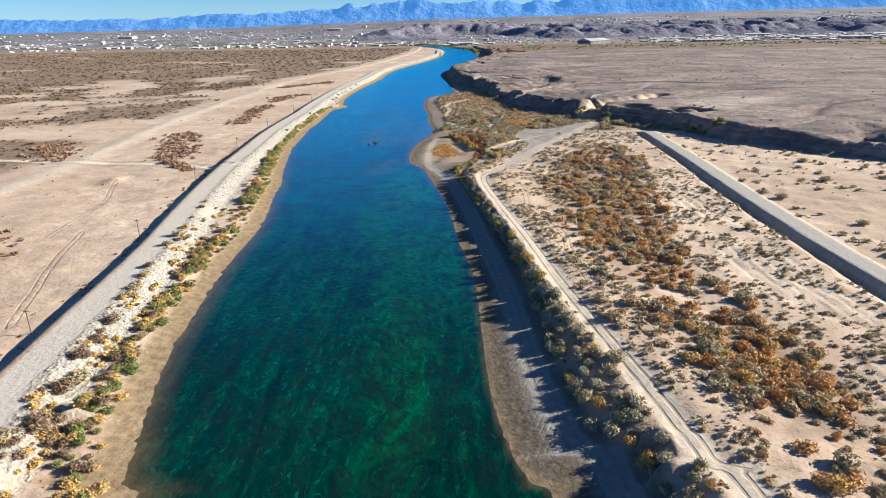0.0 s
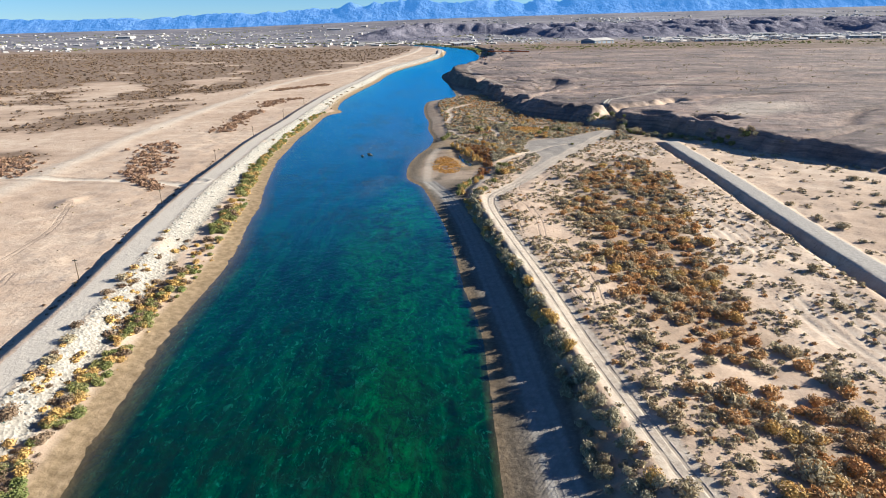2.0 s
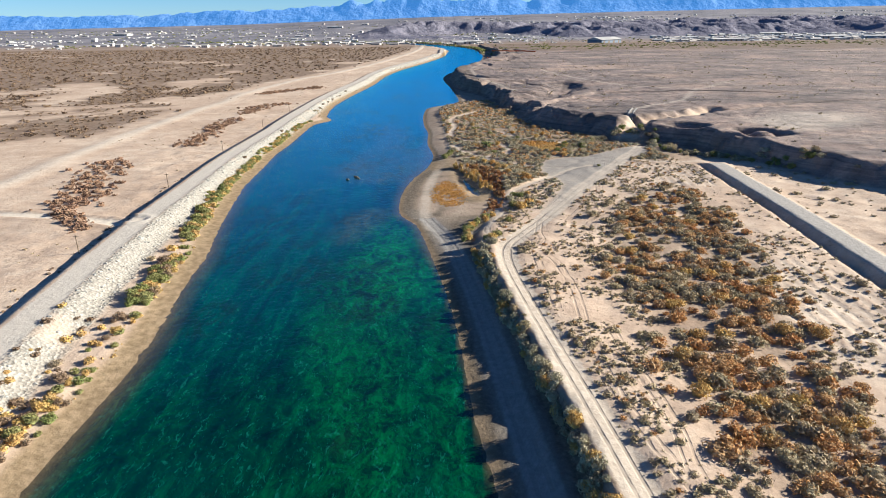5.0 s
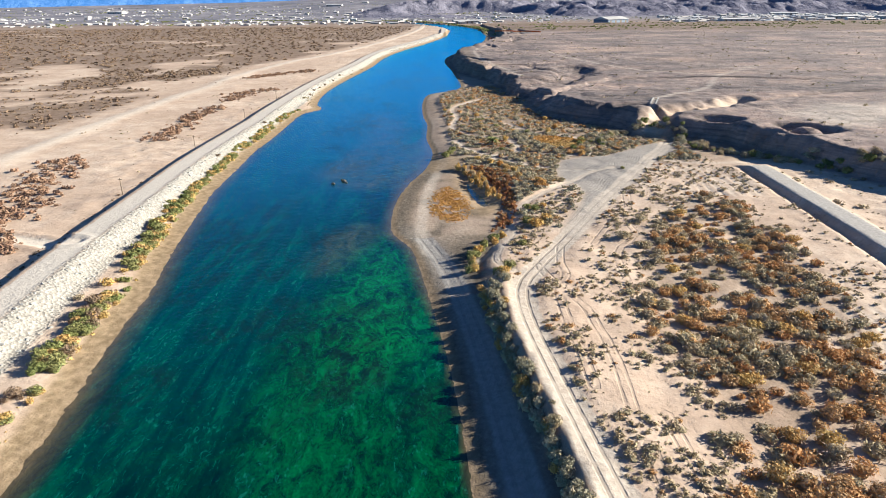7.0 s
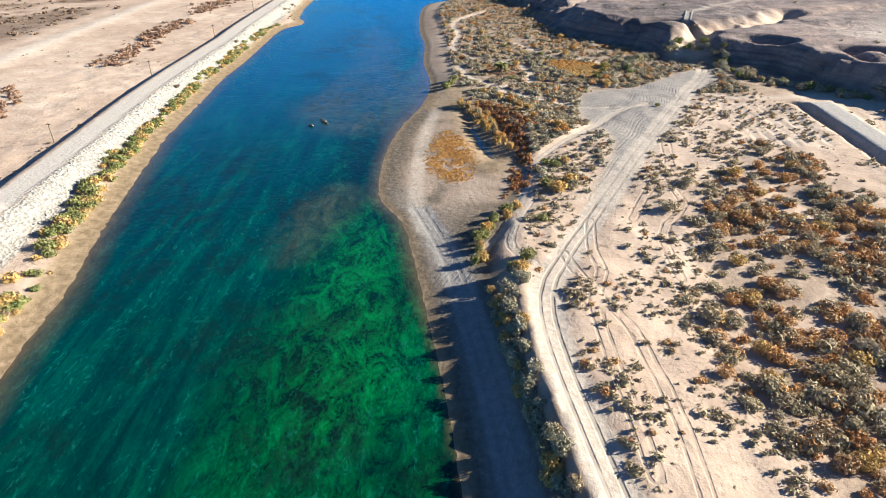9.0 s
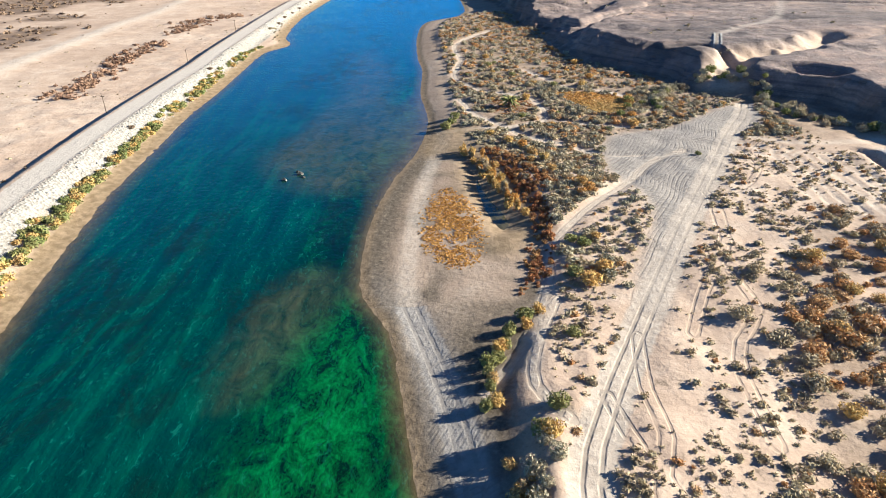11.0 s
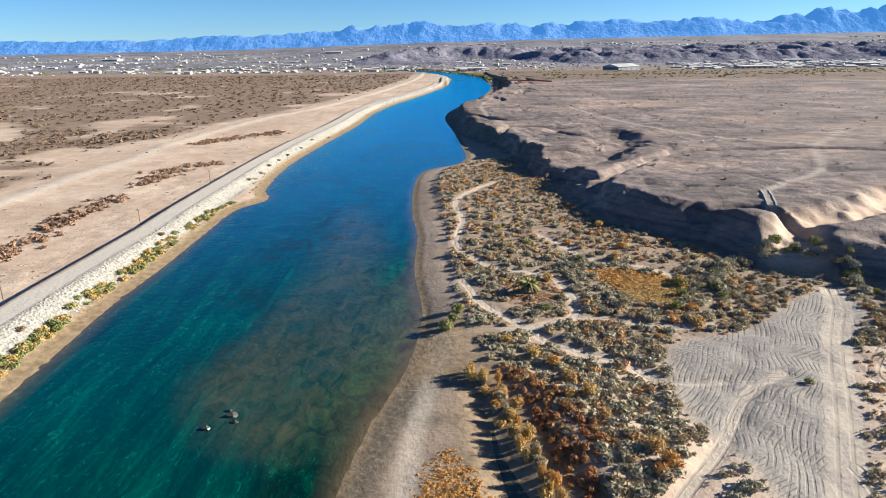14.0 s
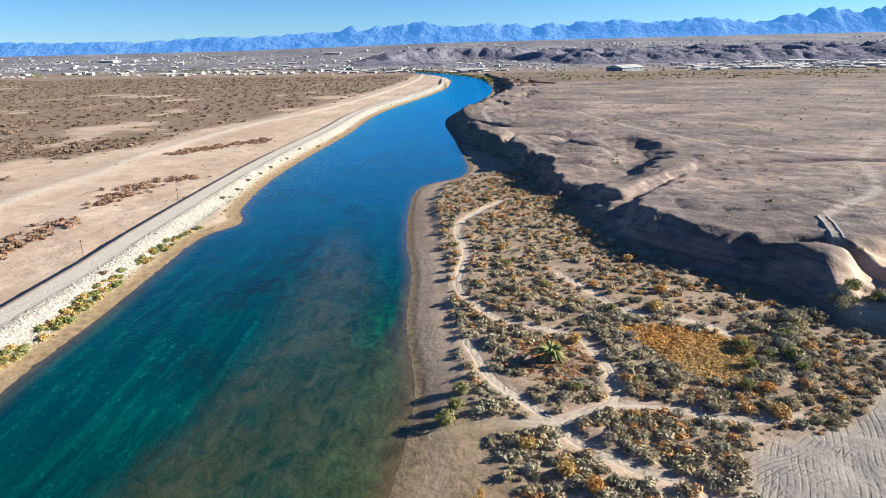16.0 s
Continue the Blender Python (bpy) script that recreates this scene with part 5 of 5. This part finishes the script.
kinds = [gabled("house", 9, 6, 3.2, 1.8, WHITE, ROOF, "small white stucco house in the far town", "house", "houses of the far town", 4),
         gabled("house", 12, 7, 3.4, 1.6, WHITE, WHITE, "long white house with a white roof in the far town", "house", "houses of the far town", 5),
         gabled("house", 8, 7, 5.6, 2.0, ROOF, WHITE, "tan two-storey house in the far town", "house", "houses of the far town", 3),
         gabled("warehouse", 38, 18, 7, 2, WHITE, WHITE, "long white warehouse in the far town", "warehouse", "warehouses of the far town", 6)]
hr = random.Random(11)
spots = []
while len(spots) < 330:
    if hr.random() < 0.62:
        y = 1800 + 2300 * hr.random() ** 1.5
        x = hr.uniform(-0.74, 0.1) * y
    else:
        y = 1750 + 700 * hr.random() ** 1.3
        x = hr.uniform(0.3, 0.74) * y
    if float(wave(np.array([x]), np.array([y]), 260, 2, seed=91)[0]) > 0.42:
        spots.append((x, y))
sz = terrain(np.array([q[0] for q in spots]), np.array([q[1] for q in spots]))
for i, ((x, y), z) in enumerate(zip(spots, sz)):
    k = kinds[i] if i < 4 else hr.choices(kinds, (5, 4, 3, 0.35))[0]
    m = Matrix.Translation((x, y, z)) @ Matrix.Rotation(hr.choice((0, 0.2, 1.57, -0.25)), 4, "Z")
    if i < 4:
        k.matrix_basis = m
    else:
        copy_thing(k, m)


def cottages():
    """Plain far houses as gabled boxes, too small to pick apart."""
    v = np.array([(x, y, z) for z in (0, 0.8) for x, y in ((-1, -0.7), (1, -0.7), (1, 0.7), (-1, 0.7))] + [(-1, 0, 1.2), (1, 0, 1.2)], float)
    f = np.array([(0, 1, 5), (0, 5, 4), (1, 2, 6), (1, 6, 5), (2, 3, 7), (2, 7, 6), (3, 0, 4), (3, 4, 7), (4, 5, 9), (4, 9, 8), (6, 7, 8), (6, 8, 9), (7, 4, 8), (5, 6, 9)])
    return v, f


tw = np.concatenate([scattered(9000, -3000, 500, 1780, 4000, lambda x, y: smooth(0.4, 0.6, wave(x, y, 200, 3, seed=95)) * 0.6 * smooth(4000, 2400, y), 2.5, 6, (0.4, 0.6)),
                     scattered(5200, 500, 2600, 1720, 2350, lambda x, y: smooth(0.4, 0.6, wave(x, y, 160, 3, seed=96)) * smooth(0.3, 0.36, x / y), 3, 9, (0.4, 0.6)),
                     scattered(1500, 300, 3200, 3100, 4100, lambda x, y: smooth(0.5, 0.65, wave(x, y, 200, 3, seed=97)), 4, 9, (0.5, 0.7))])
strewn("town_buildings", [cottages()], tw, WHITE, "crowd of small white buildings of the far town", "buildings", 31)
bt = scattered(30000, -900, 110, 1380, 2300, lambda x, y: smooth(-1.5, -4, river_depth(x, y)) * smooth(-17, -11, river_depth(x, y)) * np.where(river_depth(x + 60, y + 60) < river_depth(x - 60, y - 60), 1, 0), 2.5, 5, (0.6, 0.9))
strewn("tree_belt", TINY, bt, GREEN, "dark tree belt on the far river bank", "trees", 38)
tt = scattered(3600, -2800, 2400, 1760, 3900, lambda x, y: smooth(0.42, 0.6, wave(x, y, 120, 3, seed=93)), 3, 6, (0.6, 0.9))
strewn("town_trees", TINY, tt, GREEN, "dark trees between the houses of the far town", "trees", 30)


def chute():
    """Two low concrete kerbs that lead runoff down the mesa's edge."""
    root = new("drainage_chute")
    a, b = Vector((108, 443)), Vector((97, 414))
    n = Vector((-(b - a).y, (b - a).x)).normalized()
    for o in (-1.2, 1.2):
        bm, prev = bmesh.new(), None
        for i in range(13):
            c = a.lerp(b, i / 12)
            w0, w1 = c + n * (o - 0.3), c + n * (o + 0.3)
            z = float(terrain(np.array([c.x]), np.array([c.y]))[0])
            cur = [bm.verts.new(p) for p in ((w0.x, w0.y, z - 0.8), (w0.x, w0.y, z + 0.25), (w1.x, w1.y, z + 0.25), (w1.x, w1.y, z - 0.8))]
            if prev:
                for k in range(3):
                    bm.faces.new((prev[k], prev[k + 1], cur[k + 1], cur[k]))
            prev = cur
        part("kerb", bm, STONE, root)
    return tagged(root, "pale twin-kerbed drainage chute on the mesa edge", "drain")


chute()


def barrier(x, y, turn):
    """A length of orange site fence."""
    root = new("site_fence")
    part("panel", box(bmesh.new(), -14, 14, -0.1, 0.1, 0.2, 1.7), ORANGE, root, "orange mesh panel")
    for i in range(5):
        bm = bmesh.new()
        tube(bm, (-14 + 7 * i, 0.2, -0.4), (-14 + 7 * i, 0.2, 1.8), 0.12, 0.12, 6)
        part("post", bm, STEM, root)
    root.matrix_basis = pose(x, y, float(terrain(np.array([float(x)]), np.array([float(y)]))[0]), 0, 0, turn)
    return tagged(root, "orange mesh site fence on the mesa", "fence", "orange site fences")


ORANGE = leaf_material("orange plastic mesh", (0.6, 0.1, 0.03), (0.6, 0.14, 0.05))
for x, y, turn in ((94, 1160, -10), (121, 1153, -14), (140, 1140, -60), (78, 1150, 60)):
    barrier(x, y, turn)
